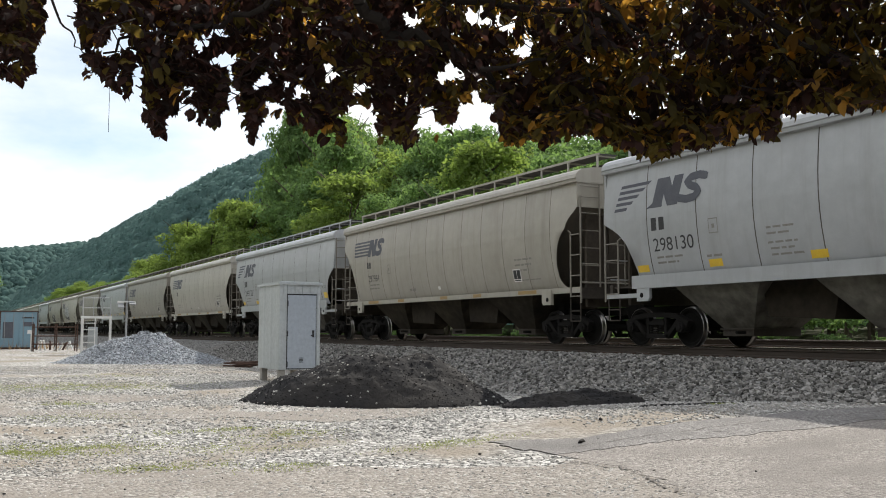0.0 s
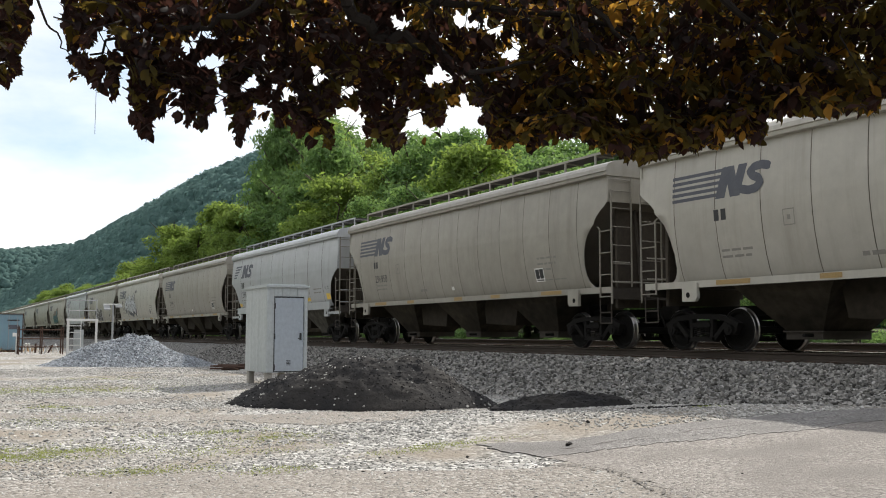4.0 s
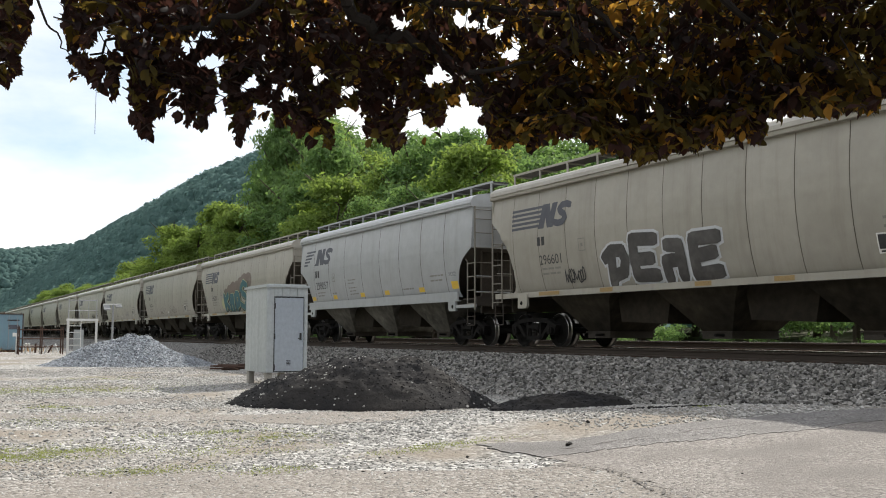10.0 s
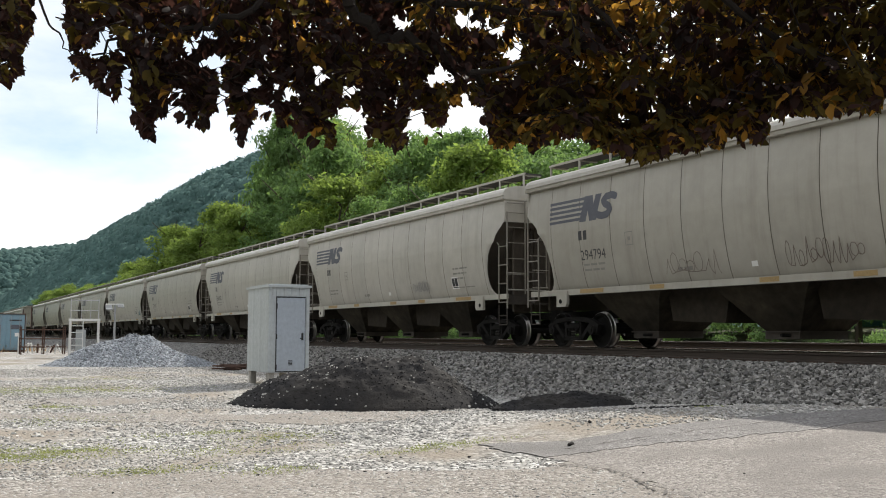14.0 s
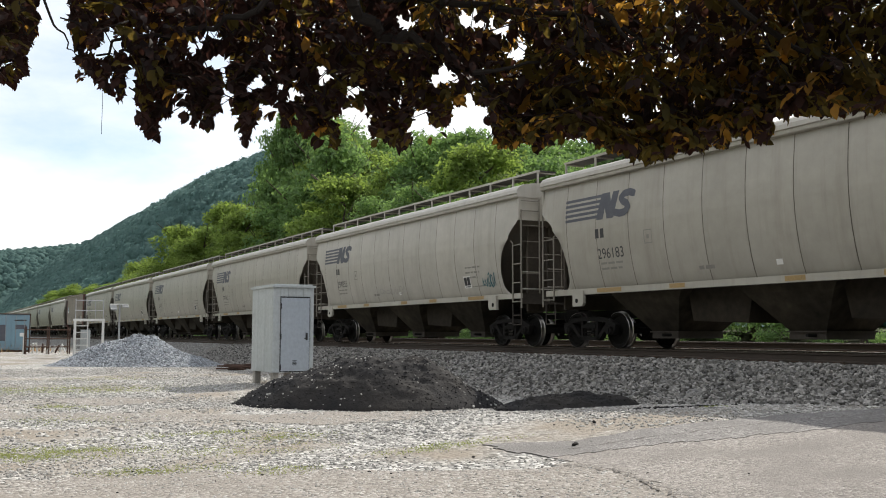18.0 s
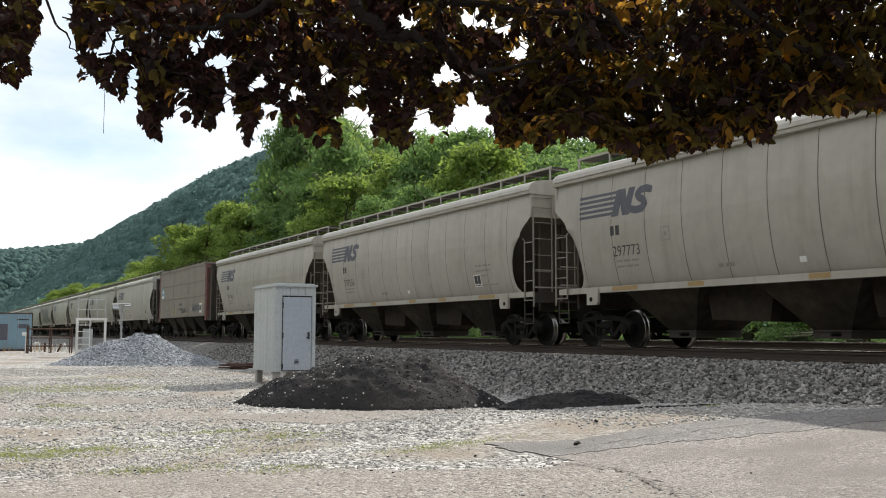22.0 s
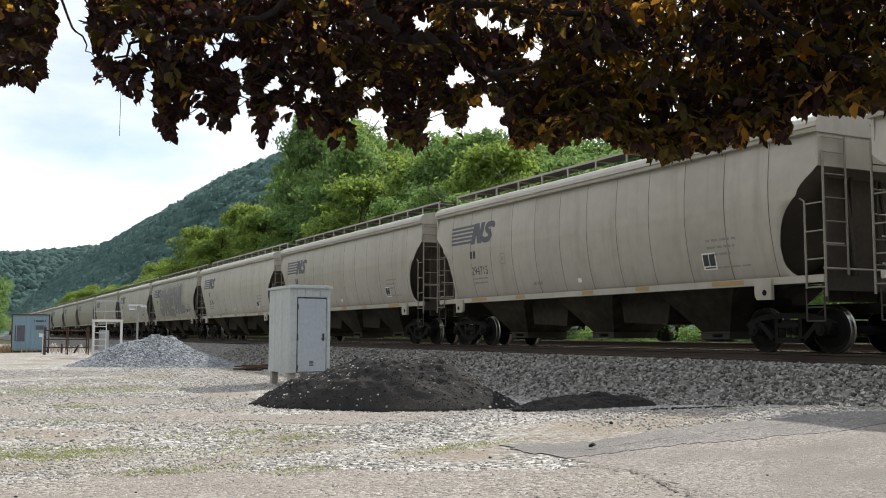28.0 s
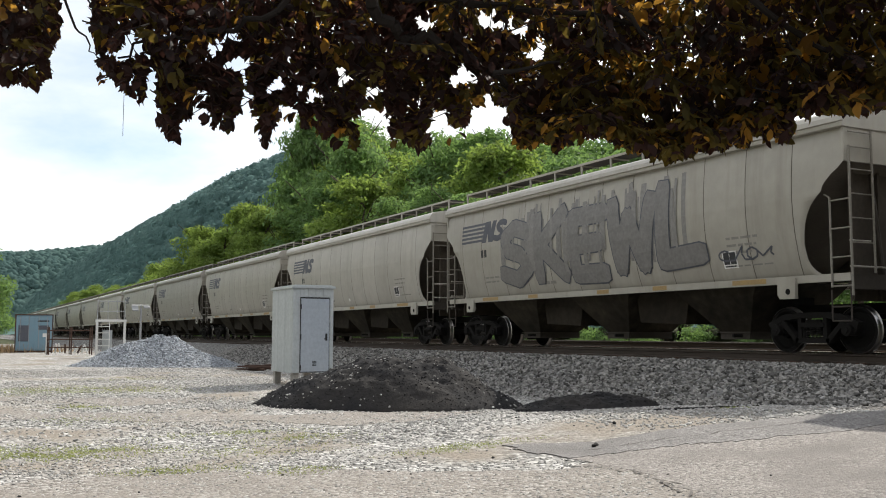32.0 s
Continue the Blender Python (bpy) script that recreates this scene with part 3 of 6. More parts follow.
        rod(bm, (s * (tx + 0.05), -1.556, 1.2), (s * (tx + 0.05), -1.55, 1.2), 0.06, 10)
        part("jacking_hole", bm, M["shade_steel"], plate)
        make_truck(car, s * (6.68 if B else 6.2), TRUCK)
    z0 = 1.355 if B else 1.36
    z1 = 1.50 if B else 1.66
    for s in (-1, 1):
        bm = bmesh.new()
        y, e = (1.50 if B else 1.56), end - (0.02 if B else 0.98)
        sec = [(y, z0), (y, z1), (y - 0.05, z1), (y - 0.05, z0 + 0.03), (y - 0.13, z0 + 0.03), (y - 0.13, z0)]
        p, q = ([bm.verts.new((x, s * u, w)) for u, w in sec] for x in (-e, e))
        for i in range(6):
            bm.faces.new((p[i], p[(i + 1) % 6], q[(i + 1) % 6], q[i]))
        bm.faces.new(p), bm.faces.new(q)
        part("side_sill", bm, paint, car)
    # hopper bays; on style B the under-car shade is put into their colour
    for xc in (-4.2, 0.0, 4.2) if B else (-3.95, 0.0, 3.95):
        bm = bmesh.new()
        # the side sheets run on below the sill, slope in and end at the gate
        rings = []
        for hh, w, z in ((1.36, 1.37, 1.46), (1.12, 1.24, 1.2), (0.42, 0.66, 0.40)):
            rings.append([bm.verts.new((xc + sx * hh, sy * w, z)) for sx, sy in ((-1, -1), (1, -1), (1, 1), (-1, 1))])
        for p, q in zip(rings, rings[1:]):
            for k in range(4):
                bm.faces.new((p[k], p[(k + 1) % 4], q[(k + 1) % 4], q[k]))
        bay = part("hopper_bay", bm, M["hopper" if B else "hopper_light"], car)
        bm = bmesh.new()
        box(bm, xc - 0.45, xc + 0.45, -0.7, 0.7, 0.26, 0.42)
        box(bm, xc - 0.5, xc + 0.5, -0.74, 0.74, 0.40, 0.43)
        gate = part("discharge_gate", bm, M["grime"], bay)
        bm = bmesh.new()
        rod(bm, (xc + 0.2, -0.95, 0.34), (xc + 0.2, -0.7, 0.34), 0.035, 8)
        part("gate_shaft", bm, M["frame"], gate)
    bm = bmesh.new()
    box(bm, -end + 2.5, end - 2.5, -0.3, 0.3, 0.8, 1.15)
    part("centre_sill", bm, M["shade_steel"], car)
    # cross ridges close the body between the bays; the gaps' shade is in their colour
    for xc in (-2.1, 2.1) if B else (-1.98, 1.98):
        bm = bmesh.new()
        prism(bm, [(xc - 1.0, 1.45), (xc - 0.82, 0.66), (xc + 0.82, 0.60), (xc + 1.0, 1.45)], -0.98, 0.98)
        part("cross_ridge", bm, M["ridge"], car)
    return car, end


def box_car():
    """A flat-sided covered hopper with riveted ribs and oxide-red ends."""
    car = thing("ribbed_hopper_car", "weathered brown-grey flat-sided hopper car with oxide-red ends and graffiti", "freight car", "cars of the freight train")
    e = 6.72
    bm = bmesh.new()
    box(bm, -6.3, 6.45, -1.55, 1.55, 1.36, 4.55)
    body = part("body", bm, M["paint_box"], car)
    for i, (z0, z1) in enumerate(((1.40, 2.60), (2.72, 3.52), (3.64, 4.5))):
        bm = bmesh.new()
        box(bm, -6.3, 6.45, -1.575, -1.545, z0, z1)
        part("side_panel", bm, M["paint_box"], body)
    for z in (2.66, 3.58):
        bm = bmesh.new()
        box(bm, -6.3, 6.45, -1.60, -1.56, z - 0.055, z + 0.055)
        part("side_rail", bm, M["paint_box"], body)
    bm = bmesh.new()
    box(bm, -6.3, 6.45, -1.62, 1.62, 4.5, 4.62)
    box(bm, -6.9, 7.0, -0.9, 0.9, 4.62, 4.68)
    part("roof", bm, M["paint_box"], car)
    bm = bmesh.new()
    for i in range(13):
        x = -6.7 + i * 1.13
        box(bm, x - 0.02, x + 0.02, -0.95, -0.92, 4.6, 4.93)
    box(bm, -6.7, 6.9, -0.95, -0.92, 4.9, 4.93)
    part("handrail", bm, M["grime"], car)
    for x in (-2.11, 2.25):
        bm = bmesh.new()
        for k in range(18):
            z = 4.4 - k * 0.105
            if abs(z - 3.58) > 0.1 and abs(z - 2.66) > 0.1:
                box(bm, x - 0.09, x + 0.09, -1.584, -1.574, z - 0.02, z + 0.02)
        for k in range(7):
            for s in (-1, 1):
                xx, z = x + s * (0.08 + k * 0.12), 2.4 - k * 0.12
                box(bm, xx - 0.035, xx + 0.035, -1.584, -1.574, z - 0.025, z + 0.025)
        part("rivet_row", bm, M["ink"], body)
    for s in (-1, 1):
        x0 = 6.45 if s > 0 else -6.3
        bm = bmesh.new()
        box(bm, min(x0, x0 + s * 0.42), max(x0, x0 + s * 0.42), -1.57, -1.35, 1.1, 4.5)
        for k in range(22):
            z = 1.25 + k * 0.15
            rod(bm, (x0 + s * 0.1, -1.58, z), (x0 + s * 0.1, -1.57, z), 0.03, 6)
        part("corner_post", bm, M["oxide"], car, "oxide-red corner post")
        bm = bmesh.new()
        xe = s * 8.0
        box(bm, min(xe, xe - s * 0.3), max(xe, xe - s * 0.3), -1.57, -1.4, 1.1, 4.3)
        box(bm, min(xe, x0), max(xe, x0), -1.5, 1.5, 4.2, 4.3)
        box(bm, min(xe, x0), max(xe, x0), -1.5, 1.5, 1.1, 1.35)
        # grime tone in place of oxide puts the end's shadow into the frame
        part("end_frame", bm, M["grime"], car)
        # added plate: its dark colour stands for the black shadow inside the end
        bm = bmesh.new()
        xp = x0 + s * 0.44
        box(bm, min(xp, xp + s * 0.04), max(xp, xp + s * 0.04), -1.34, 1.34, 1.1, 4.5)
        part("end_bulkhead", bm, M["bulkhead"], car, "dark end bulkhead, toned for rust and shadow")
        bm = bmesh.new()
        v = [bm.verts.new((x, y, z)) for x, z in ((x0 + s * 1.1, 4.2), (x0 - s * 1.2, 1.4)) for y in (-1.5, 1.5)]
        bm.faces.new((v[0], v[1], v[3], v[2]))
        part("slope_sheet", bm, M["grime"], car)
        ladder(car, (s * 7.4, -1.55, 1.05), (s * 7.9, -1.55, 1.05), (0, 0, 2.6), 7, M["grime"])
        ladder(car, (s * 8.04, -1.5, 1.05), (s * 8.04, -1.0, 1.05), (0, 0, 3.3), 8, M["grime"])
        bm = bmesh.new()
        c = s * 8.62
        box(bm, min(s * 5.5, c), max(s * 5.5, c), -0.16, 0.16, 0.78, 0.98)
        box(bm, min(c - s * 0.3, c + s * 0.04), max(c - s * 0.3, c + s * 0.04), -0.2, 0.12, 0.72, 1.03)
        part("coupler", bm, M["shade_steel"], car)
        make_truck(car, s * 6.6, TRUCK)
    for i in range(4):
        xc = -3.9 + i * 2.65
        bm = bmesh.new()
        top = [bm.verts.new((xc + sx * 1.28, sy * 1.4, 1.36)) for sx, sy in ((-1, -1), (1, -1), (1, 1), (-1, 1))]
        mid = [bm.verts.new((xc + 0.3 + sx * 0.35, sy * 0.95, 0.45)) for sx, sy in ((-1, -1), (1, -1), (1, 1), (-1, 1))]
        for k in range(4):
            bm.faces.new((top[k], top[(k + 1) % 4], mid[(k + 1) % 4], mid[k]))
        # stained sheet, under-car shade included in its tone
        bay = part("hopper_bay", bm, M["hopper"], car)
        bm = bmesh.new()
        box(bm, xc - 0.1, xc + 0.7, -1.0, 1.0, 0.28, 0.46)
        part("discharge_gate", bm, M["grime"], bay)
    bm = bmesh.new()
    box(bm, -5.6, 5.6, -0.3, 0.3, 0.8, 1.15)
    part("centre_sill", bm, M["shade_steel"], car)
    return car


def thick(line, w):
    """A polyline as overlapping blunt strokes of half width w."""
    P = []
    for (xa, za), (xb, zb) in zip(line, line[1:]):
        r = math.hypot(xb - xa, zb - za) or 1
        ux, uz = (xb - xa) / r * w, (zb - za) / r * w
        P.append([(xa - ux * 0.8 - uz * 0.7, za - uz * 0.8 + ux * 0.7), (xa - ux * 0.8 + uz * 0.7, za - uz * 0.8 - ux * 0.7), (xa + uz, za - ux), (xb + uz, zb - ux),
                  (xb + ux * 0.8 + uz * 0.7, zb + uz * 0.8 - ux * 0.7), (xb + ux * 0.8 - uz * 0.7, zb + uz * 0.8 + ux * 0.7), (xb - uz, zb + ux), (xa - uz, za + ux)])
    return P


def emblem(x0, style):
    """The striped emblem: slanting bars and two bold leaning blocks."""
    P = []
    if style == "B":
        for i in range(5):
            z = 3.21 + i * 0.125
            P.append([(x0, z), (x0 + 1.40 + 0.05 * i, z), (x0 + 1.42 + 0.05 * i, z + 0.072), (x0, z + 0.072)])
        a, b, lo, hi = x0 + 1.30, x0 + 2.70, 3.16, 3.80
    else:
        for i in range(5):
            z = 3.22 + i * 0.135
            P.append([(x0 + 0.06 * i, z), (x0 + 0.45 + 0.20 * i, z), (x0 + 0.50 + 0.22 * i, z + 0.075), (x0 + 0.06 * i + 0.03, z + 0.075)])
        a, b, lo, hi = x0 + 1.38, x0 + 3.15, 3.18, 3.84
        P.append([(x0 + 1.18, 3.18), (x0 + 1.75, 3.20), (x0 + 1.66, 3.42)])
    w, h, k = (b - a) / 10, hi - lo, 0.20
    # first block: two leaning posts with a slanting web
    P.append([(a, lo), (a + 1.9 * w, lo), (a + 1.9 * w + k, hi), (a + k, hi)])
    P.append([(a + 0.4 * w + k, hi), (a + 2.3 * w + k, hi), (a + 4.9 * w, lo), (a + 3.0 * w, lo)])
    P.append([(a + 3.2 * w, lo), (a + 4.9 * w, lo), (a + 4.9 * w + k, hi), (a + 3.2 * w + k, hi)])
    # second block: a fat rounded double bend
    c, d = a + 5.1 * w, 3.9 * w
    line = [(1.0, 0.80), (0.72, 0.86), (0.36, 0.84), (0.2, 0.70), (0.36, 0.57), (0.68, 0.46), (0.84, 0.31), (0.68, 0.15), (0.34, 0.12), (-0.02, 0.19)]
    P += thick([(c + d * u + k * v, lo + h * v) for u, v in line], 0.088)
    return mesh_of("emblem", drape(flat(P, True)), M["logo"])


def data_bars(rows):
    """Rows of small unreadable lettering, each broken into a few words."""
    rnd = random.Random(5)
    P = []
    for x, z, w, h in rows:
        end = x + w
        while x < end - 0.05:
            ww = min(rnd.uniform(0.12, 0.3), end - x)
            P.append(bar(x, x + ww, z, z + h))
            x += ww + 0.05
    return P


EMBLEM = {"B": emblem(-6.9, "B"), "A": emblem(-7.02, "A")}
DATA_B = mesh_of("data_lettering", drape(flat(data_bars([(-5.55, 2.06, 0.85, 0.05), (-5.55, 1.93, 0.8, 0.05), (4.9, 2.35, 0.9, 0.05), (4.9, 2.2, 0.85, 0.05), (5.0, 2.05, 0.6, 0.05), (5.1, 1.78, 1.0, 0.03), (-2.2, 1.75, 0.5, 0.08)]))), M["faint"])
DATA_A = mesh_of("data_lettering", drape(flat(data_bars([(-5.6, 2.02, 0.9, 0.045), (-5.6, 1.9, 0.7, 0.045), (-2.25, 2.4, 0.7, 0.04), (-2.25, 2.28, 0.6, 0.04), (-2.25, 2.1, 0.75, 0.04), (-2.2, 1.98, 0.7, 0.04), (-2.2, 1.86, 0.8, 0.04), (-4.0, 1.95, 0.45, 0.05), (2.5, 1.86, 0.8, 0.05), (4.6, 2.2, 0.9, 0.05), (4.6, 2.05, 0.8, 0.05)]))), M["faint"])
MARK = mesh_of("reporting_mark", drape(flat([bar(-5.66, -5.52, 2.71, 2.94), bar(-5.46, -5.32, 2.71, 2.94)])), M["ink"])
MARK_A = mesh_of("reporting_mark", drape(flat([bar(-5.68, -5.5, 2.66, 2.95), bar(-5.42, -5.24, 2.66, 2.95)])), M["ink"])
YELLOW_A = [mesh_of("reflective_strip", drape(flat([bar(x - 0.2, x + 0.2, 1.74, 1.90)])), M["yellow"]) for x in (-6.15, -3.78, -1.05, 1.13, 3.86)]
YELLOW_A.append(mesh_of("reflective_strip", drape(flat([bar(5.95, 6.38, 1.76, 2.0)])), M["yellow"]))


def panel_mark(mats, x, z, w, h):
    """A small stencilled panel: dark field with a pale border."""
    a = flat([bar(x, x + w, z, z + h)])
    return mesh_of("stencil_panel", drape(a), mats)


HC_MARK = mesh_of("stencil", drape(lettering("HC122", 5.9, 2.17, 0.12, 0.42)), M["ink"])
FRAME_MARK = mesh_of("stencil_frame", drape(flat([bar(-3.84, -3.56, 2.44, 2.46), bar(-3.84, -3.56, 2.74, 2.76), bar(-3.84, -3.82, 2.46, 2.74), bar(-3.58, -3.56, 2.46, 2.74), bar(-3.74, -3.66, 2.55, 2.64)])), M["faint"])
WB = panel_mark(M["white"], 4.72, 1.76, 0.42, 0.36)
WB2 = mesh_of("stencil_panel", drape(flat([bar(4.75, 4.92, 1.84, 2.09), bar(4.94, 5.11, 1.84, 2.09), bar(4.77, 5.09, 1.785, 1.815)]), 0.012), M["ink"])
WDOT = panel_mark(M["white"], -0.05, 1.72, 0.16, 0.11)
YB = []
for _x in (-5.75, -3.1, 0.2, 2.4, 5.0):
    YB.append(mesh_of("reflective_strip", flat([bar(_x, _x + (0.5 if abs(_x) < 4 else 0.95), 1.385, 1.485)]), M["faded_yellow"]))
for _m in YB:
    _m.transform(Matrix.Translation((0, -1.507, 0)))


# bold spray-paint forms: each a few strokes in a unit field
FORMS = {
    "fork": [[(0.1, 0.0), (0.12, 1.0)], [(0.9, 1.0), (0.18, 0.5), (0.95, 0.0)]],
    "curl": [[(0.95, 0.9), (0.5, 1.0), (0.12, 0.8), (0.3, 0.56), (0.75, 0.46), (0.9, 0.2), (0.5, 0.0), (0.0, 0.12)]],
    "comb": [[(0.95, 1.0), (0.1, 1.0), (0.1, 0.0), (0.95, 0.0)], [(0.1, 0.5), (0.8, 0.52)]],
    "wave": [[(0.0, 1.0), (0.22, 0.0), (0.5, 0.75), (0.78, 0.0), (1.0, 1.0)]],
    "flag": [[(0.22, -0.12), (0.25, 0.9)], [(0.0, 0.72), (0.3, 0.98), (0.72, 0.9), (0.85, 0.6), (0.7, 0.25), (0.3, 0.12)]],
    "arch": [[(0.2, 0.0), (0.18, 0.5), (0.75, 0.5), (0.8, 0.0)], [(0.75, 0.5), (0.72, 0.92), (0.25, 0.95)]],
    "hook": [[(0.12, 1.0), (0.12, 0.0), (0.95, 0.05)]],
}


# fat pointed letters: width of the whole piece and height over the sill
BLOCKS = [
    [(0.0, 1.18), (0.06, 1.33), (0.13, 1.89), (0.19, 1.42), (0.2, 1.57), (0.26, 1.69), (0.25, 1.42), (0.2, 0.94), (0.19, 0.42), (0.14, 0.66), (0.13, 0.83), (0.08, 0.85), (0.02, 0.7), (0.0, 0.74)],
    [(0.27, 1.67), (0.31, 1.82), (0.36, 1.62), (0.37, 1.38), (0.45, 1.01), (0.47, 0.61), (0.45, 0.45), (0.39, 0.63), (0.27, 0.66), (0.25, 1.11)]]
BLOCKS.append([(0.38, 1.92), (0.44, 1.87), (0.48, 1.68), (0.52, 1.81), (0.55, 1.3), (0.64, 1.57), (0.68, 1.51), (0.68, 1.16), (0.65, 1.11), (0.71, 0.63), (0.64, 0.41), (0.56, 0.54), (0.47, 0.58), (0.45, 1.01), (0.37, 1.38), (0.36, 1.62)])
BLOCKS.append([(0.66, 1.54), (0.73, 1.83), (0.78, 1.47), (0.79, 1.83), (0.86, 1.99), (0.86, 1.63), (0.84, 1.58), (0.83, 1.36), (0.96, 1.2), (0.99, 0.79), (0.94, 0.69), (0.94, 0.49), (0.9, 0.4), (0.78, 0.69), (0.71, 0.63), (0.66, 0.94), (0.68, 1.2)])
EYES = [[(0.08, 1.12), (0.14, 1.33), (0.19, 1.03)], [(0.32, 0.86), (0.35, 1.2), (0.39, 0.71)], [(0.48, 1.35), (0.48, 1.51), (0.5, 1.55), (0.51, 1.3)], [(0.52, 1.07), (0.56, 1.2), (0.59, 0.9), (0.54, 0.92)],
        [(0.68, 1.2), (0.81, 1.06), (0.87, 0.9), (0.88, 0.68), (0.81, 0.98)], [(0.72, 1.43), (0.75, 1.48), (0.79, 1.39)]]


def piece(forms, x0, x1, z0, z1, seed, lean=0.12):
    """The centre lines of a row of forms, letter by letter, jostled and leaning."""
    rnd = random.Random(seed)
    out, w = [], (x1 - x0) / len(forms)
    for i, f in enumerate(forms):
        lift, tall = rnd.uniform(-0.05, 0.08) * (z1 - z0), rnd.uniform(0.9, 1.12)
        out.append([])
        for line in FORMS[f]:
            out[-1].append([(x0 + (i + 0.08 + 0.84 * u + lean * (v - 0.5)) * w + rnd.gauss(0, 0.03) * w, z0 + lift + (z1 - z0) * v * tall + rnd.gauss(0, 0.02)) for u, v in line])
    return out


def strokes(seed, x0, x1, z0, z1, n, w):
    """A scribbled spray tag: a looping run of thin strokes with a few sharp turns."""
    rnd = random.Random(seed)
    step, line = (x1 - x0) / n, []
    for i in range(n):
        low, high = z0 + (z1 - z0) * rnd.uniform(0, 0.25), z1 - (z1 - z0) * rnd.uniform(0, 0.45)
        kind, c = rnd.random(), x0 + step * (i + 0.5)
        if kind < 0.55:     # a loop
            r, m = step * rnd.uniform(0.35, 0.6), rnd.uniform(0.9, 1.5)
            line += [(c + r * math.sin(k * 2 * math.pi / 9 * m), (low + high) / 2 - (high - low) / 2 * math.cos(k * 2 * math.pi / 9 * m)) for k in range(9)]
        else:               # a hooked stroke
            line += [(c - step * 0.3, low), (c + step * rnd.uniform(-0.2, 0.4), high), (c + step * 0.25, low + (high - low) * rnd.uniform(0.2, 0.5)), (c + step * 0.45, low)]
    P = []
    for p, q in zip(line, line[1:]):
        dx, dz = q[0] - p[0], q[1] - p[1]
        r = math.hypot(dx, dz) or 1
        nx, nz = -dz / r * w, dx / r * w
        P.append([(p[0] + nx, p[1] + nz), (p[0] - nx, p[1] - nz), (q[0] - nx, q[1] - nz), (q[0] + nx, q[1] + nz)])
    return P


def spray(car, polys, mat, off, name="graffiti", label=""):
    part(name, drape(flat(polys, True), off), mat, car, label)


def mark_car(car, style, number):
    part("emblem", EMBLEM[style], None, car, "dark blue striped emblem")
    part("reporting_mark", MARK if style == "B" else MARK_A, None, car)
    tagged(part("data_lettering", DATA_B if style == "B" else DATA_A, None, car), kind="stuff")
    part("stencil_frame", FRAME_MARK, None, car)
    if number:
        w = 0.99 if style == "B" else 1.32
        part("car_number", drape(lettering(number, -5.62 if style == "B" else -5.66, 2.2 if style == "B" else 2.18, 0.25 if style == "B" else 0.30, w)), M["ink"], car, "black stencilled figures")
    if style == "B":
        wb = part("stencil_panel", WB, None, car)
        part("stencil_field", WB2, None, wb)
        part("test_mark", WDOT, None, car)
        for m in YB:
            part("reflective_strip", m, None, car)
    else:
        for m in YELLOW_A:
            part("reflective_strip", m, None, car)
        part("stencil", HC_MARK, None, car)


SPEED, PITCH_B, PITCH_A = 13.061, 17.24, 15.99
CARS_A = (0, 2, 5, 9)
FIRST, LAST = -2, 38
NUMBERS = {0: "298130", 1: "297964", 2: "298132", 4: "296958", 5: "298129", 6: "297492", 7: "296592", 8: "296601", 9: "298057", 10: "296283", 11: "294794",
           13: "296002", 14: "296183", 15: "294855", 16: "297433", 17: "297773", 18: "297556", 19: "297148", 21: "295921", 22: "294715", 23: "296778", 24: "295280"}
PAINTS = {1: "beige", 3: "cream", 4: "dusty", 6: "dusty", 7: "cream", 8: "beige", 10: "beige", 11: "beige", 12: "cream", 13: "cream", 14: "beige", 15: "cream", 16: "beige",
          17: "beige", 18: "beige", 19: "beige", 21: "cream", 22: "beige", 23: "beige", 24: "cream", 25: "beige", 26: "cream", 27: "beige", 28: "dusty", 30: "cream"}


def front_at_start(k):
    return -3.64 - PITCH_B * k + (PITCH_B - PITCH_A) * sum(a < k for a in CARS_A)


TRAIN = []


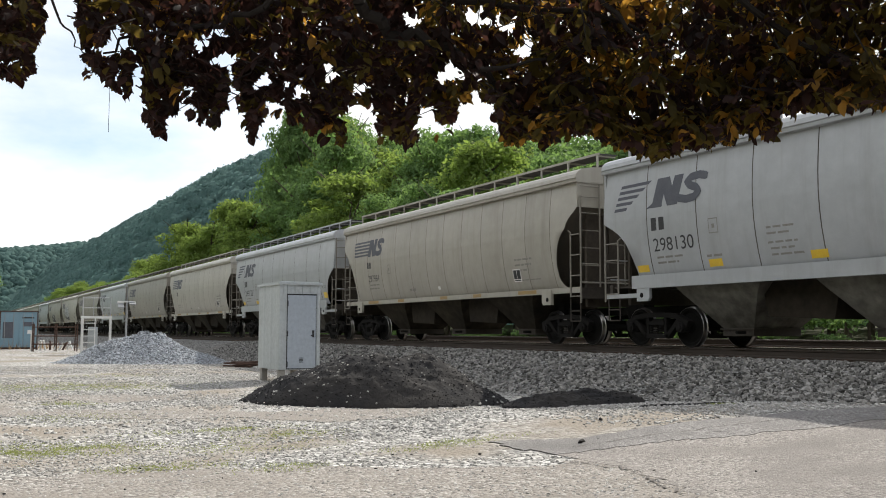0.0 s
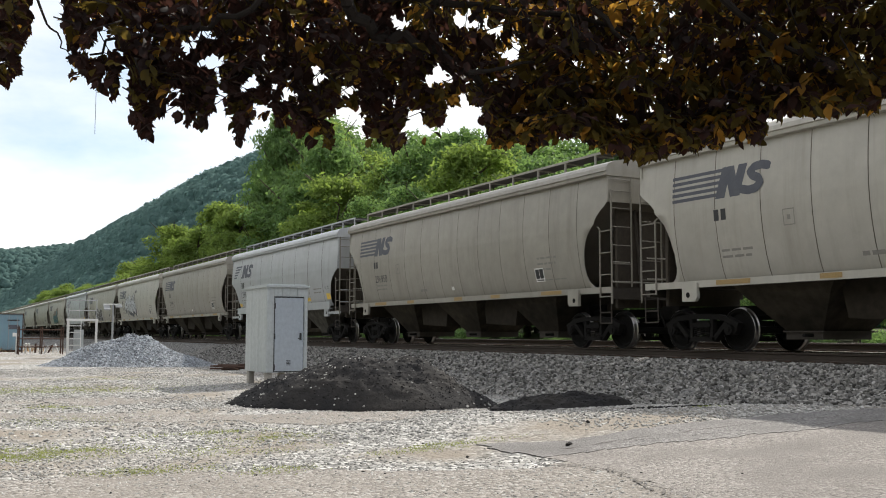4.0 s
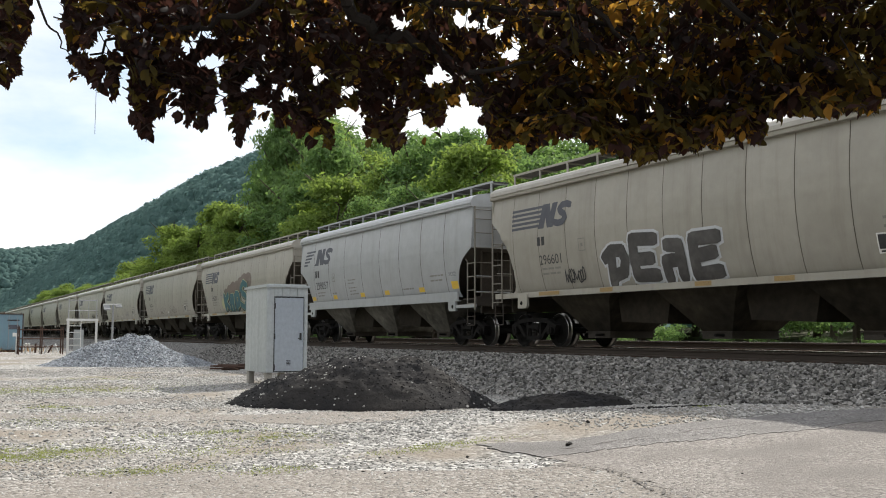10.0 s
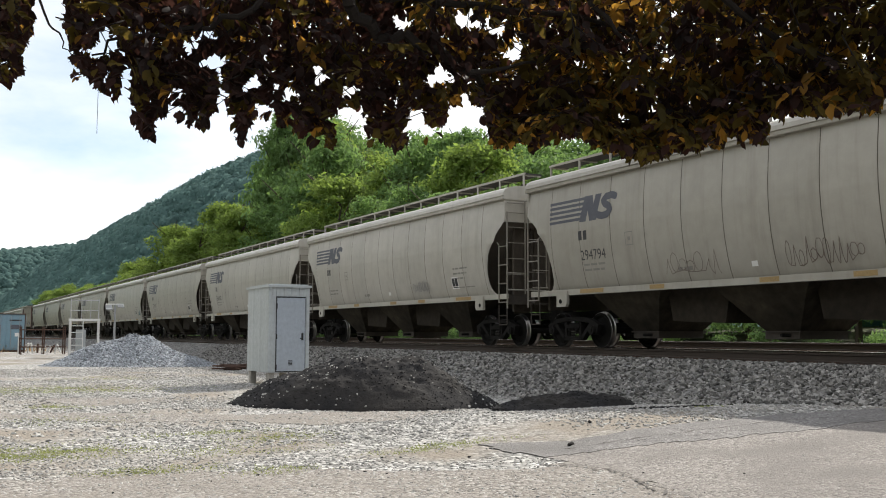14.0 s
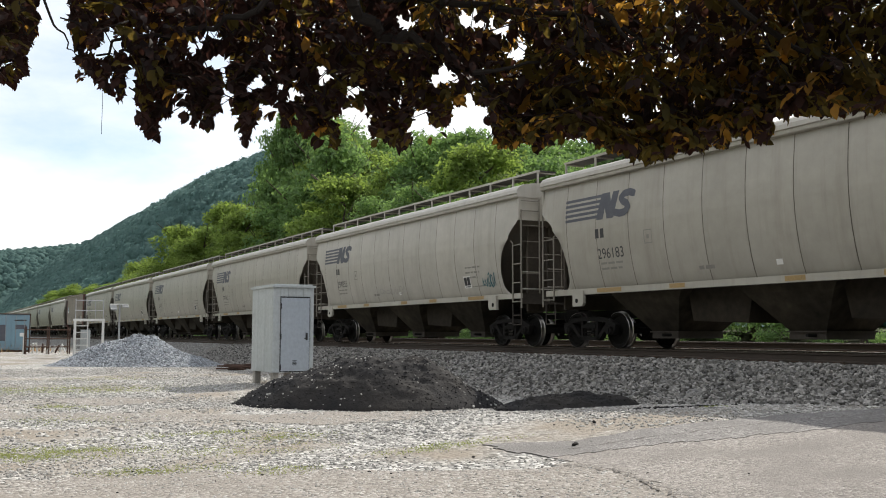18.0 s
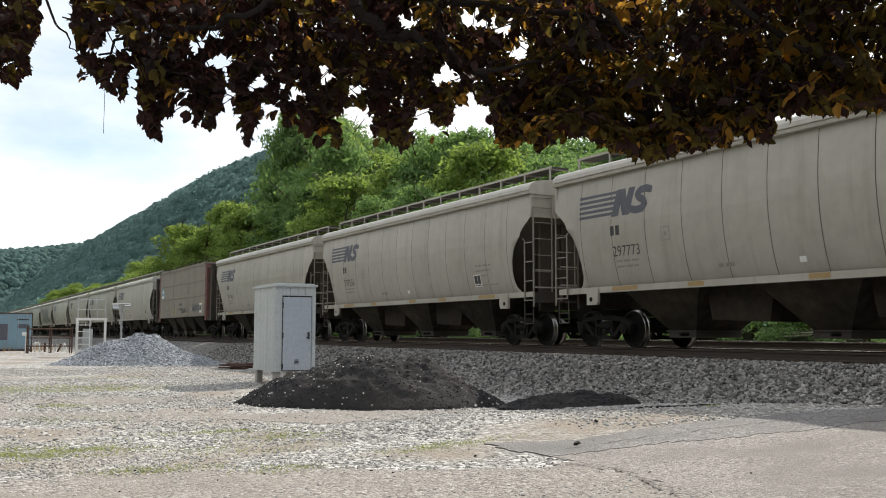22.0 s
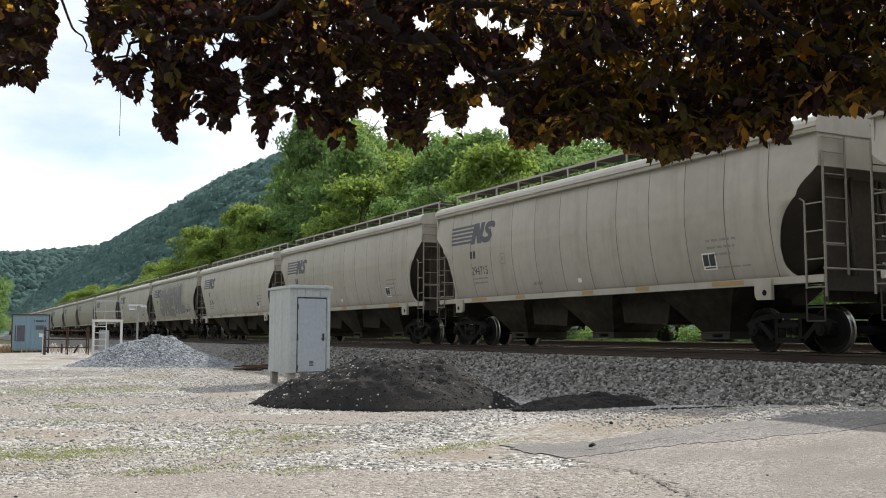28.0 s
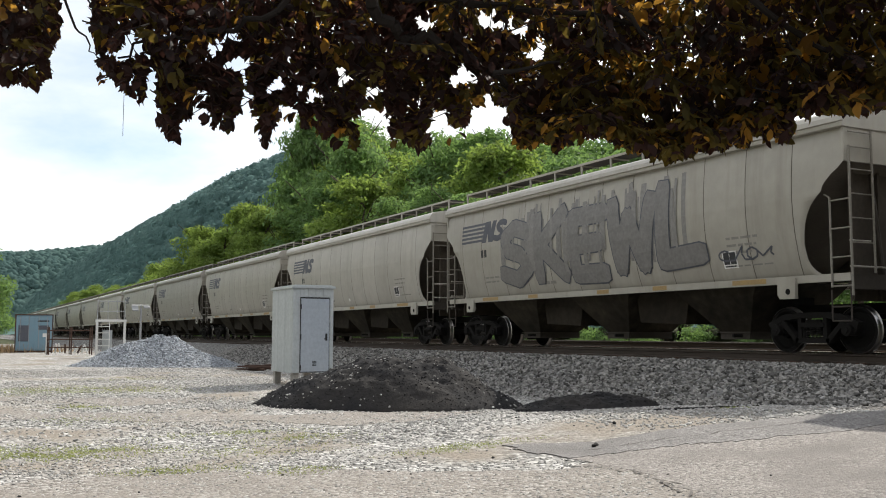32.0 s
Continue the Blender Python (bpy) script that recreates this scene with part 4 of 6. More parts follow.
def build_train():
    proto = {}
    for k in range(FIRST, LAST + 1):
        style = "A" if k in CARS_A else "X" if k in (20,) else "B"
        tone = "grey" if style == "A" else PAINTS.get(k, "dusty" if k % 3 == 0 else "beige")
        key = (style, tone if style == "B" else "")
        half = (PITCH_A if style == "A" else PITCH_B) / 2
        x = front_at_start(k) - half
        if key not in proto:
            car = box_car() if style == "X" else hopper_car(M["paint_" + tone], style)[0]
            proto[key] = car
            car.matrix_basis = pose(x, TRACK_Y, RAIL_Z)
        else:
            car = copy_thing(proto[key], pose(x, TRACK_Y, RAIL_Z))
        TRAIN.append((k, style, car))
    for k, style, car in TRAIN:
        if style != "X":
            mark_car(car, style, NUMBERS.get(k))

    cars = {k: car for k, style, car in TRAIN}

    def painted(car, lines, layers):
        for w, mat, off, dx, dz, label in layers:
            for i, letter in enumerate(lines):
                polys = [q for line in letter for q in thick([(x + dx, z + dz) for x, z in line], w)]
                part("graffiti_letter", drape(flat(polys, True), off + 0.001 * i), M[mat], car, label)

    def at_seven(shape, du=0.0, dv=0.0):
        return [(-4.35 + 4.43 * (u + du), 1.5 + v + dv) for u, v in shape]

    c = cars[7]
    rims = [at_seven(s) + [at_seven(s)[0]] for s in BLOCKS]
    shade = [at_seven(s, 0.012, -0.3) for s in BLOCKS] + [at_seven(s, 0.006, -0.15) for s in BLOCKS]
    spray(c, [[(x, max(z, 1.56)) for x, z in p] for p in shade], M["logo"], 0.010, "graffiti", "dark drop shade of the graffiti")
    spray(c, [q for r in rims for q in thick(r, 0.04)], M["white"], 0.020, "graffiti", "white halo of the graffiti")
    for s in BLOCKS:
        spray(c, [at_seven(s)], M["bright_silver"], 0.030, "graffiti", "silver pointed block letter")
    spray(c, [at_seven(s) for s in EYES], M["logo"], 0.036)
    spray(c, [q for r in rims for q in thick(r, 0.021)], M["ink"], 0.040, "graffiti", "thin black outline")
    spray(c, strokes(71, -0.35, 0.30, 3.45, 3.72, 13, 0.012), M["logo"], 0.009, "graffiti_tag")
    painted(cars[8], piece(("flag", "comb", "arch", "comb"), -2.85, 1.05, 1.62, 2.38, 81, 0.05),
            ((0.22, "bright_silver", 0.009, 0, 0, "pale halo of the graffiti"), (0.155, "smear", 0.022, 0, 0, "dark smeared block graffiti")))
    spray(cars[8], strokes(88, -4.6, -3.7, 1.65, 2.05, 9, 0.016), M["ink"], 0.010, "graffiti_tag")
    c = cars[10]
    for i in range(7):
        x, r = -2.7 + 0.68 * i, 0.42 + 0.07 * (i % 3) + 0.03 * i
        p = [(x + r * math.cos(a * 0.35), 2.5 + 0.09 * i + r * 0.7 * math.sin(a * 0.35)) for a in range(18)]
        spray(c, [p], M["brown_spray"], 0.006 + 0.0006 * i, "graffiti_cloud", "brown spray cloud")
    painted(c, piece(("fork", "arch", "flag"), -3.2, -0.1, 1.68, 2.42, 101, 0.15) + piece(("curl",), -0.15, 1.3, 1.62, 2.75, 104, 0.1),
            ((0.25, "ink", 0.014, 0.03, -0.04, ""), (0.2, "lime", 0.024, 0, 0, "pale yellow outline of the graffiti"), (0.165, "teal", 0.036, 0, 0, "teal outlined block graffiti")))
    for i, x in enumerate((-3.75, 1.5)):
        spray(c, strokes(110 + i, x, x + 0.55, 1.7, 2.3, 14, 0.02), M["lime"], 0.010, "graffiti_tag")
    c = cars[25]
    painted(c, piece(("curl", "fork", "comb", "wave", "hook"), -4.5, 4.4, 1.95, 3.45, 251, 0.02),
            ((0.27, "logo", 0.016, 0, 0, "dark outline of the graffiti"), (0.235, "pale_silver", 0.024, 0, 0, "dull silver tall block graffiti")))
    rs = random.Random(77)
    drips = []
    for i in range(75):
        x, top = rs.uniform(-4.5, 3.7), rs.uniform(3.45, 4.05)
        drips.append(bar(x, x + rs.uniform(0.02, 0.2), rs.uniform(2.0, 2.6), top - 0.35 * (abs(x) > 3.6), rs.uniform(-0.05, 0.05)))
    spray(c, drips, M["streak_silver"], 0.004, "graffiti", "streaked silver spray")
    spray(c, strokes(262, 4.6, 6.2, 1.9, 2.2, 4, 0.02), M["logo"], 0.010, "graffiti_tag")
    spray(cars[13], strokes(131, 1.4, 2.95, 1.75, 2.2, 11, 0.018), M["ink"], 0.009, "graffiti_tag")
    spray(cars[12], strokes(121, 2.0, 3.2, 1.75, 2.15, 10, 0.016), M["silver"], 0.009, "graffiti_tag")
    spray(cars[11], strokes(112, -2.65, -0.9, 1.62, 2.2, 7, 0.007), M["brown_spray"], 0.009, "graffiti_tag")
    spray(cars[11], strokes(117, 0.85, 2.65, 1.65, 2.2, 12, 0.008), M["brown_spray"], 0.009, "graffiti_tag")
    spray(cars[15], strokes(151, 5.8, 6.6, 1.7, 2.2, 6, 0.016), M["teal"], 0.009, "graffiti_tag")
    spray(cars[15], strokes(152, -1.6, 0.6, 1.75, 2.05, 8, 0.008), M["silver"], 0.010, "graffiti_tag")
    c = cars[20]
    for k, (x0, x1, z0, z1, n, w, mat) in enumerate(((-4.4, -3.0, 1.6, 2.1, 7, 0.02, "silver"), (0.4, 1.7, 1.6, 2.0, 8, 0.03, "ink"), (2.6, 3.4, 1.6, 2.1, 4, 0.03, "silver"), (3.1, 5.2, 1.65, 2.25, 16, 0.022, "logo"))):
        bm = flat(strokes(200 + k, x0, x1, z0, z1, n, w), True)
        for v in bm.verts:
            v.co.y += -1.582
        part("graffiti_tag", bm, M[mat], c)
    for x0, x1, z0, z1, mat, y in ((-5.9, -5.05, 2.6, 3.4, "container", -1.584), (5.22, 5.76, 1.58, 2.16, "white", -1.584), (5.27, 5.47, 1.72, 2.06, "ink", -1.588), (5.51, 5.71, 1.72, 2.06, "ink", -1.588), (-0.3, 0.4, 2.14, 2.27, "ink", -1.584), (-0.4, 0.4, 1.86, 1.94, "ink", -1.584),
                                   (-5.6, -5.25, 3.12, 3.27, "white", -1.588), (-5.78, -5.15, 2.75, 2.92, "white", -1.588)):
        bm = flat([bar(x0, x1, z0, z1)])
        for v in bm.verts:
            v.co.y = y
        part("stencil_panel", bm, M[mat], c)
    for x in (-6.1, -2.95, -1.4, 1.55, 3.0, 5.8):
        bm = flat([bar(x, x + 0.07, 1.55, 2.3 if abs(x) < 6.1 and abs(x) > 4 else 1.95)])
        for v in bm.verts:
            v.co.y = -1.583
        part("reflective_strip", bm, M["yellow"], c)


build_train()


def motions():
    for k, style, car in TRAIN:
        x = front_at_start(k) - (PITCH_A if style == "A" else PITCH_B) / 2
        walk(car, [(t, pose(x + SPEED * t, TRACK_Y, RAIL_Z)) for t in (0, 8, 16, 24, 32)])
    # the wheels roll without slipping; alike axles share one set of keys
    first = {}
    for ob in [o for o in bpy.data.objects if o.name.split(".")[0] in ("wheel", "axle")]:
        a = (round(ob.location.x, 2), round(ob.location.y, 2))
        if a not in first:
            walk(ob, [(i / FPS, pose(*a, 0.457, 0, math.degrees(SPEED * i / FPS / 0.457), 0)) for i in range(32 * FPS + 1)])
            first[a] = ob.animation_data
        else:
            ob.rotation_mode = "QUATERNION"
            ad = ob.animation_data_create()
            ad.action = first[a].action
            ad.action_slot = first[a].action_slot


# ---- ground, track bed, hillside ----
def smooth01(v):
    v = min(max(v, 0.0), 1.0)
    return v * v * (3 - 2 * v)


def terrain(x, y):
    """Lot, ramp up to the road on the right, ballast bank, wooded hillside, the ridge that closes the valley, and an
    added hill behind the camera.
    """
    ramp = 0.42 * smooth01((x + 17) / 9) * smooth01((y - 4) / 7)
    bank = smooth01((y - 11.3) / 2.9)
    z = ramp + (0.82 - ramp) * bank
    if y > 27:
        crest = 18 + 106 * smooth01((-40 - x) / 660)
        z += crest * smooth01((y - 31) / 185) - 30 * smooth01((y - 260) / 200)
    z = max(z, 150 * smooth01((-x - 1400) / 420) * (0.9 + 0.2 * noise.noise((x * 0.002, y * 0.004, 3))))
    # unseen hill behind the eye, added to keep low skylight off the train
    if y < -25:
        z += 70 * smooth01((-y - 25) / 170)
    if y < 11:
        z += 0.03 * noise.noise((x * 0.3, y * 0.3, 0)) + 0.012 * noise.noise((x * 1.7, y * 1.7, 4)) + 0.10 * smooth01((-x - 12) / 14)
    return z


def axis(*spans):
    out = []
    for a, b, step in spans:
        n = max(1, round((b - a) / step))
        out += [a + (b - a) * i / n for i in range(n)]
    return out + [spans[-1][1]]


def grid_mesh(name, xs, ys, f, mats, pick=None):
    verts = [(x, y, f(x, y)) for y in ys for x in xs]
    n = len(xs)
    faces = [(j * n + i, j * n + i + 1, (j + 1) * n + i + 1, (j + 1) * n + i) for j in range(len(ys) - 1) for i in range(n - 1)]
    me = bpy.data.meshes.new(name)
    me.from_pydata(verts, [], faces)
    for m in mats:
        me.materials.append(m)
    if pick:
        me.polygons.foreach_set("material_index", [pick(*me.polygons[i].center) for i in range(len(faces))])
    me.polygons.foreach_set("use_smooth", [True] * len(faces))
    return me


XS = axis((-3000, -1000, 100), (-1000, -200, 20), (-200, -60, 4), (-60, -30, 0.7), (-30, 0, 0.3), (0, 10, 0.7), (10, 60, 4), (60, 400, 40), (400, 1500, 200))
YS = axis((-1500, -300, 150), (-300, -20, 20), (-20, -4, 2), (-4, 15, 0.3), (15, 30, 1), (30, 120, 6), (120, 300, 12), (300, 1500, 100))


def cover(x, y, z):
    if 11.4 + 0.5 * noise.noise((x * 0.5, y * 0.5, 9)) < y < 23:
        return 1
    # far slopes take the haze-tinted canopy colour as well
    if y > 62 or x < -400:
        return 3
    return 2 if y >= 23 or y < -25 or x < -130 else 0


ground = tagged(new("ground", grid_mesh("ground", XS, YS, terrain, [M["lot"], M["ballast"], M["woodland_floor"], M["leaf_hazed"]], cover)), "pale dusty gravel lot rising to a ballast bank", "ground", kind="structure")


def sheet(name, inside, x0, x1, y0, y1, step, lift, mats, label, category):
    """A thin layer on the ground with a ragged edge."""
    nx, ny = round((x1 - x0) / step), round((y1 - y0) / step)
    idx, verts, faces = {}, [], []

    def vert(i, j):
        if (i, j) not in idx:
            x, y = x0 + i * step, y0 + j * step
            x, y = x + 0.5 * step * noise.noise((x * 5, y * 5, 1)), y + 0.5 * step * noise.noise((x * 5, y * 5, 2))
            idx[i, j] = len(verts)
            verts.append((x, y, terrain(x, y) + lift))
        return idx[i, j]

    def has(i, j):
        return 0 <= i < nx and 0 <= j < ny and inside(x0 + (i + 0.5) * step, y0 + (j + 0.5) * step)

    edge = []
    for j in range(ny):
        for i in range(nx):
            if has(i, j):
                faces.append((vert(i, j), vert(i + 1, j), vert(i + 1, j + 1), vert(i, j + 1)))
                for (a, b, di, dj) in (((i, j), (i + 1, j), 0, -1), ((i + 1, j), (i + 1, j + 1), 1, 0), ((i + 1, j + 1), (i, j + 1), 0, 1), ((i, j + 1), (i, j), -1, 0)):
                    if not has(i + di, j + dj):
                        edge.append((a, b))
    n = len(faces)
    for a, b in edge:
        p, q = vert(*a), vert(*b)
        k = len(verts)
        verts.extend([(*verts[p][:2], verts[p][2] - lift - 0.02), (*verts[q][:2], verts[q][2] - lift - 0.02)])
        faces.append((q, p, k, k + 1))
    me = bpy.data.meshes.new(name)
    me.from_pydata(verts, [], faces)
    for m in mats:
        me.materials.append(m)
    me.polygons.foreach_set("material_index", [0] * n + [1] * (len(faces) - n))
    return tagged(new(name, me), label, category, kind="structure")


def on_road(x, y):
    w = 0.35 * noise.noise((x * 0.8, y * 0.8, 5))
    return x + 0.5 * w > -9.55 - 0.6 * max(0.0, 6.8 - y) + 0.2 * (y - 6.8) and 5.9 - 0.22 * max(0.0, x + 7.4) + 0.4 * w < y < 11.35 + 0.5 * w


def on_overlay(x, y):
    w = 0.2 * noise.noise((x * 1.1, y * 1.1, 6))
    return on_road(x, y) and x + w < -8.67 + 0.28 * (y - 6.15)


sheet("road", on_road, -11.5, 7, 5, 12.2, 0.12, 0.008, [M["asphalt"], M["asphalt"]], "worn pinkish-grey asphalt road with a ragged edge", "road")
sheet("road_overlay", on_overlay, -11.5, -4, 5, 12.2, 0.08, 0.013, [M["asphalt_old"], M["asphalt_edge"]], "raised asphalt overlay with a dark broken edge", "road")


def crack(name, pts, w, seed):
    """A dark crack wandering along the road."""
    rnd = random.Random(seed)
    line = []
    for (xa, ya), (xb, yb) in zip(pts, pts[1:]):
        for k in range(12):
            line.append((xa + (xb - xa) * k / 12 + rnd.gauss(0, 0.03), ya + (yb - ya) * k / 12 + rnd.gauss(0, 0.03)))
    verts, faces = [], []
    for i, (x, y) in enumerate(line):
        ww = w * rnd.uniform(0.3, 1.2)
        z = terrain(x, y) + 0.018
        verts += [(x - ww, y - ww, z), (x + ww, y + ww, z)]
        if i:
            faces.append((2 * i - 2, 2 * i - 1, 2 * i + 1, 2 * i))
    me = bpy.data.meshes.new(name)
    me.from_pydata(verts, [], faces)
    me.materials.append(M["asphalt_edge"])
    return tagged(new(name, me), "dark ragged crack in the asphalt", "crack", kind="structure")


crack("road_crack", [(-8.3, 5.8), (-8.05, 5.85), (-7.51, 5.93), (-6.99, 5.77), (-6.3, 5.49), (-5.8, 5.4)], 0.011, 2)
crack("road_crack", [(-9.0, 6.4), (-8.85, 7.6), (-8.6, 8.8), (-8.3, 9.9), (-8.25, 11.0)], 0.012, 5)
crack("road_crack", [(-8.9, 6.9), (-8.6, 7.6), (-8.35, 8.3), (-7.95, 9.2), (-7.8, 10.5)], 0.007, 6)


def rocks(name, spots, mat, seed, label, category, flat_=0.65, chips=False):
    """Loose angular stones, one island each: spots are (x, y, z, size)."""
    rng = np.random.default_rng(seed)
    bm = bmesh.new()
    if chips:       # small sharp-edged bits
        bmesh.ops.create_cube(bm, size=1.5)
        bmesh.ops.triangulate(bm, faces=bm.faces[:])
    else:
        bmesh.ops.create_icosphere(bm, subdivisions=1, radius=1)
    base = np.array([v.co[:] for v in bm.verts])
    tri = np.array([[v.index for v in f.verts] for f in bm.faces])
    bm.free()
    s = np.array(spots)
    n = len(s)
    q = rng.normal(size=(n, 4))
    q /= np.linalg.norm(q, axis=1)[:, None]
    w, x, y, z = q.T
    R = np.stack([1 - 2 * (y * y + z * z), 2 * (x * y - z * w), 2 * (x * z + y * w), 2 * (x * y + z * w), 1 - 2 * (x * x + z * z), 2 * (y * z - x * w),
                  2 * (x * z - y * w), 2 * (y * z + x * w), 1 - 2 * (x * x + y * y)], 1).reshape(n, 3, 3)
    v = base[None] * (1 + rng.uniform(-0.3, 0.3, (n, len(base), 1))) * rng.uniform(0.55, 1.15, (n, 1, 3))
    v = np.einsum("nij,nkj->nki", R, v)
    v[:, :, 2] *= flat_
    v = v * s[:, None, 3:4] + s[:, None, :3]
    f = tri[None] + (np.arange(n) * len(base))[:, None, None]
    me = bpy.data.meshes.new(name)
    me.from_pydata(v.reshape(-1, 3).tolist(), [], f.reshape(-1, 3).tolist())
    me.materials.append(mat)
    return tagged(new(name, me), label, category, kind="stuff")


def worn(x, y):
    w = 1.1 * noise.noise((x * 0.45, y * 0.45, 15)) + 0.35 * noise.noise((x * 1.9, y * 1.9, 16))
    deep, across = 0.88 * -x + 0.47 * y, 0.47 * x + 0.88 * y       # old wheel tracks across the lot
    if 9 < deep < 34 and noise.noise((deep * 0.42, across * 0.05, 21)) + 0.22 * w > 0.40:
        return True
    return math.hypot(x, y) < 10.0 + 0.7 * w or ((x + 15.0) / 0.9) ** 2 + ((y - 6.3) / 1.7) ** 2 < 1 + 0.9 * w


sheet("dirt_patch", lambda x, y: worn(x, y) and not on_road(x, y), -32, -4, -3.5, 11, 0.11, 0.006, [M["dust"], M["dust"]], "compacted brown dirt worn into the gravel", "dirt")


def scatter_stones():
    rnd = random.Random(33)
    spots = []
    while len(spots) < 22000:      # bank and track bed, thicker where the camera stands nearest
        x, y = -4 - 46 * rnd.random() ** 1.8, rnd.uniform(11.5, 14.75)
        if on_road(x, y):
            continue
        spots.append((x, y, terrain(x, y) + 0.016, rnd.uniform(0.024, 0.048)))
    for _ in range(3000):
        x, y = -5 - 40 * rnd.random(), rnd.choice((rnd.uniform(14.7, 17.4), rnd.uniform(17.4, 22)))
        spots.append((x, y, terrain(x, y) + 0.0, rnd.uniform(0.025, 0.045)))
    rocks("ballast_stones", spots, M["ballast_rock"], 1, "crushed grey ballast stones on the bank", "ballast", 0.9, True)
    spots = []
    while len(spots) < 64000:
        x, y = -4 - 34 * rnd.random() ** 1.5, rnd.uniform(-3.5, 11.8)
        d = noise.noise((x * 0.35, y * 0.35, 12)) + 0.5 * noise.noise((x * 1.2, y * 1.2, 13))
        if on_road(x, y) and rnd.random() < 0.985 or d < rnd.uniform(-0.6, 0.35):
            continue
        if worn(x, y) and rnd.random() < 0.5:
            continue
        size = rnd.uniform(0.010, 0.028) if rnd.random() < 0.86 else rnd.uniform(0.028, 0.046)
        if math.hypot(x, y) < 12.5 or on_road(x, y):
            size = min(size, rnd.uniform(0.008, 0.024))
        spots.append((x, y, terrain(x, y) + 0.004, size))
    rocks("lot_gravel", spots, M["stone"], 2, "loose pale gravel strewn over the lot", "gravel", 0.62)
    spots = []
    for _ in range(170):
        x, y = -4.5 - 22 * rnd.random(), rnd.uniform(-2, 10.5)
        spots.append((x, y, terrain(x, y) + 0.008, rnd.uniform(0.008, 0.022)))
    for _ in range(170):       # a spilt streak beside the small mound, and one lump at the road's edge
        k = rnd.gauss(0, 0.42)
        x, y = -11.4 + 0.47 * k + rnd.gauss(0, 0.07), 10.1 + 0.88 * k + rnd.gauss(0, 0.05)
        spots.append((x, y, terrain(x, y) + 0.01, rnd.uniform(0.012, 0.04)))
    for x, y in ((-9.15, 6.55), (-9.2, 6.62), (-10.5, 7.85)):
        spots.append((x, y, terrain(x, y) + 0.03, 0.045))
    rocks("coal_crumb", spots, M["millings"], 3, "scattered black lumps on the gravel", "debris")


scatter_stones()


def make_track(y, z, x0, x1, label):
    tr = thing("railway_track", label, "track", at=pose(0, y, z))
    for s in (-1, 1):
        bm = bmesh.new()
        c = s * 0.755
        prof = [(-0.07, -0.18), (-0.07, -0.165), (-0.012, -0.14), (-0.012, -0.05), (-0.036, -0.035), (-0.036, -0.004), (-0.03, 0), (0.03, 0), (0.036, -0.004), (0.036, -0.035), (0.012, -0.05), (0.012, -0.14), (0.07, -0.165), (0.07, -0.18)]
        n = len(prof)
        rings = [[bm.verts.new((x0 + i * (x1 - x0) / 40, c + u, w)) for u, w in prof] for i in range(41)]
        for p, q in zip(rings, rings[1:]):
            for i in range(n):
                f = bm.faces.new((p[i], p[(i + 1) % n], q[(i + 1) % n], q[i]))
                f.material_index = 1 if prof[i][1] == 0 and prof[(i + 1) % n][1] == 0 else 0
        part("rail", mesh_of("rail", bm, [M["rail"], M["railtop"]]), None, tr)
    bm = bmesh.new()
    box(bm, -0.115, 0.115, -1.3, 1.3, -0.36, -0.18)
    tie = mesh_of("tie", bm, M["tie"])
    bm = bmesh.new()
    box(bm, -0.09, 0.09, -0.17, 0.17, -0.18, -0.162)
    plate = mesh_of("tie_plate", bm, M["rust"])
    rnd = random.Random(4)
    for i in range(150):
        t = part("tie", tie, None, tr)
        t.location = (-72 + i * 0.53 + rnd.gauss(0, 0.02), rnd.gauss(0, 0.04), rnd.uniform(-0.012, 0))
        t.rotation_euler.z = rnd.gauss(0, 0.012)
        if i > 60:
            for s in (-1, 1):
                part("tie_plate", plate, None, t).location.y = s * 0.755
    bm = bmesh.new()
    for i in range(400):
        x = -72.5 - i * 0.53
        box(bm, x - 0.115, x + 0.115, -1.3, 1.3, -0.36, -0.18)
    tagged(part("tie_row", bm, M["tie"], tr), kind="stuff")
    return tr


make_track(TRACK_Y, RAIL_Z, -420, 120, "railway track with worn rails on ballasted timber ties")
make_track(TRACK_Y + 4.6, RAIL_Z + 0.14, -420, 120, "second railway track behind the train")


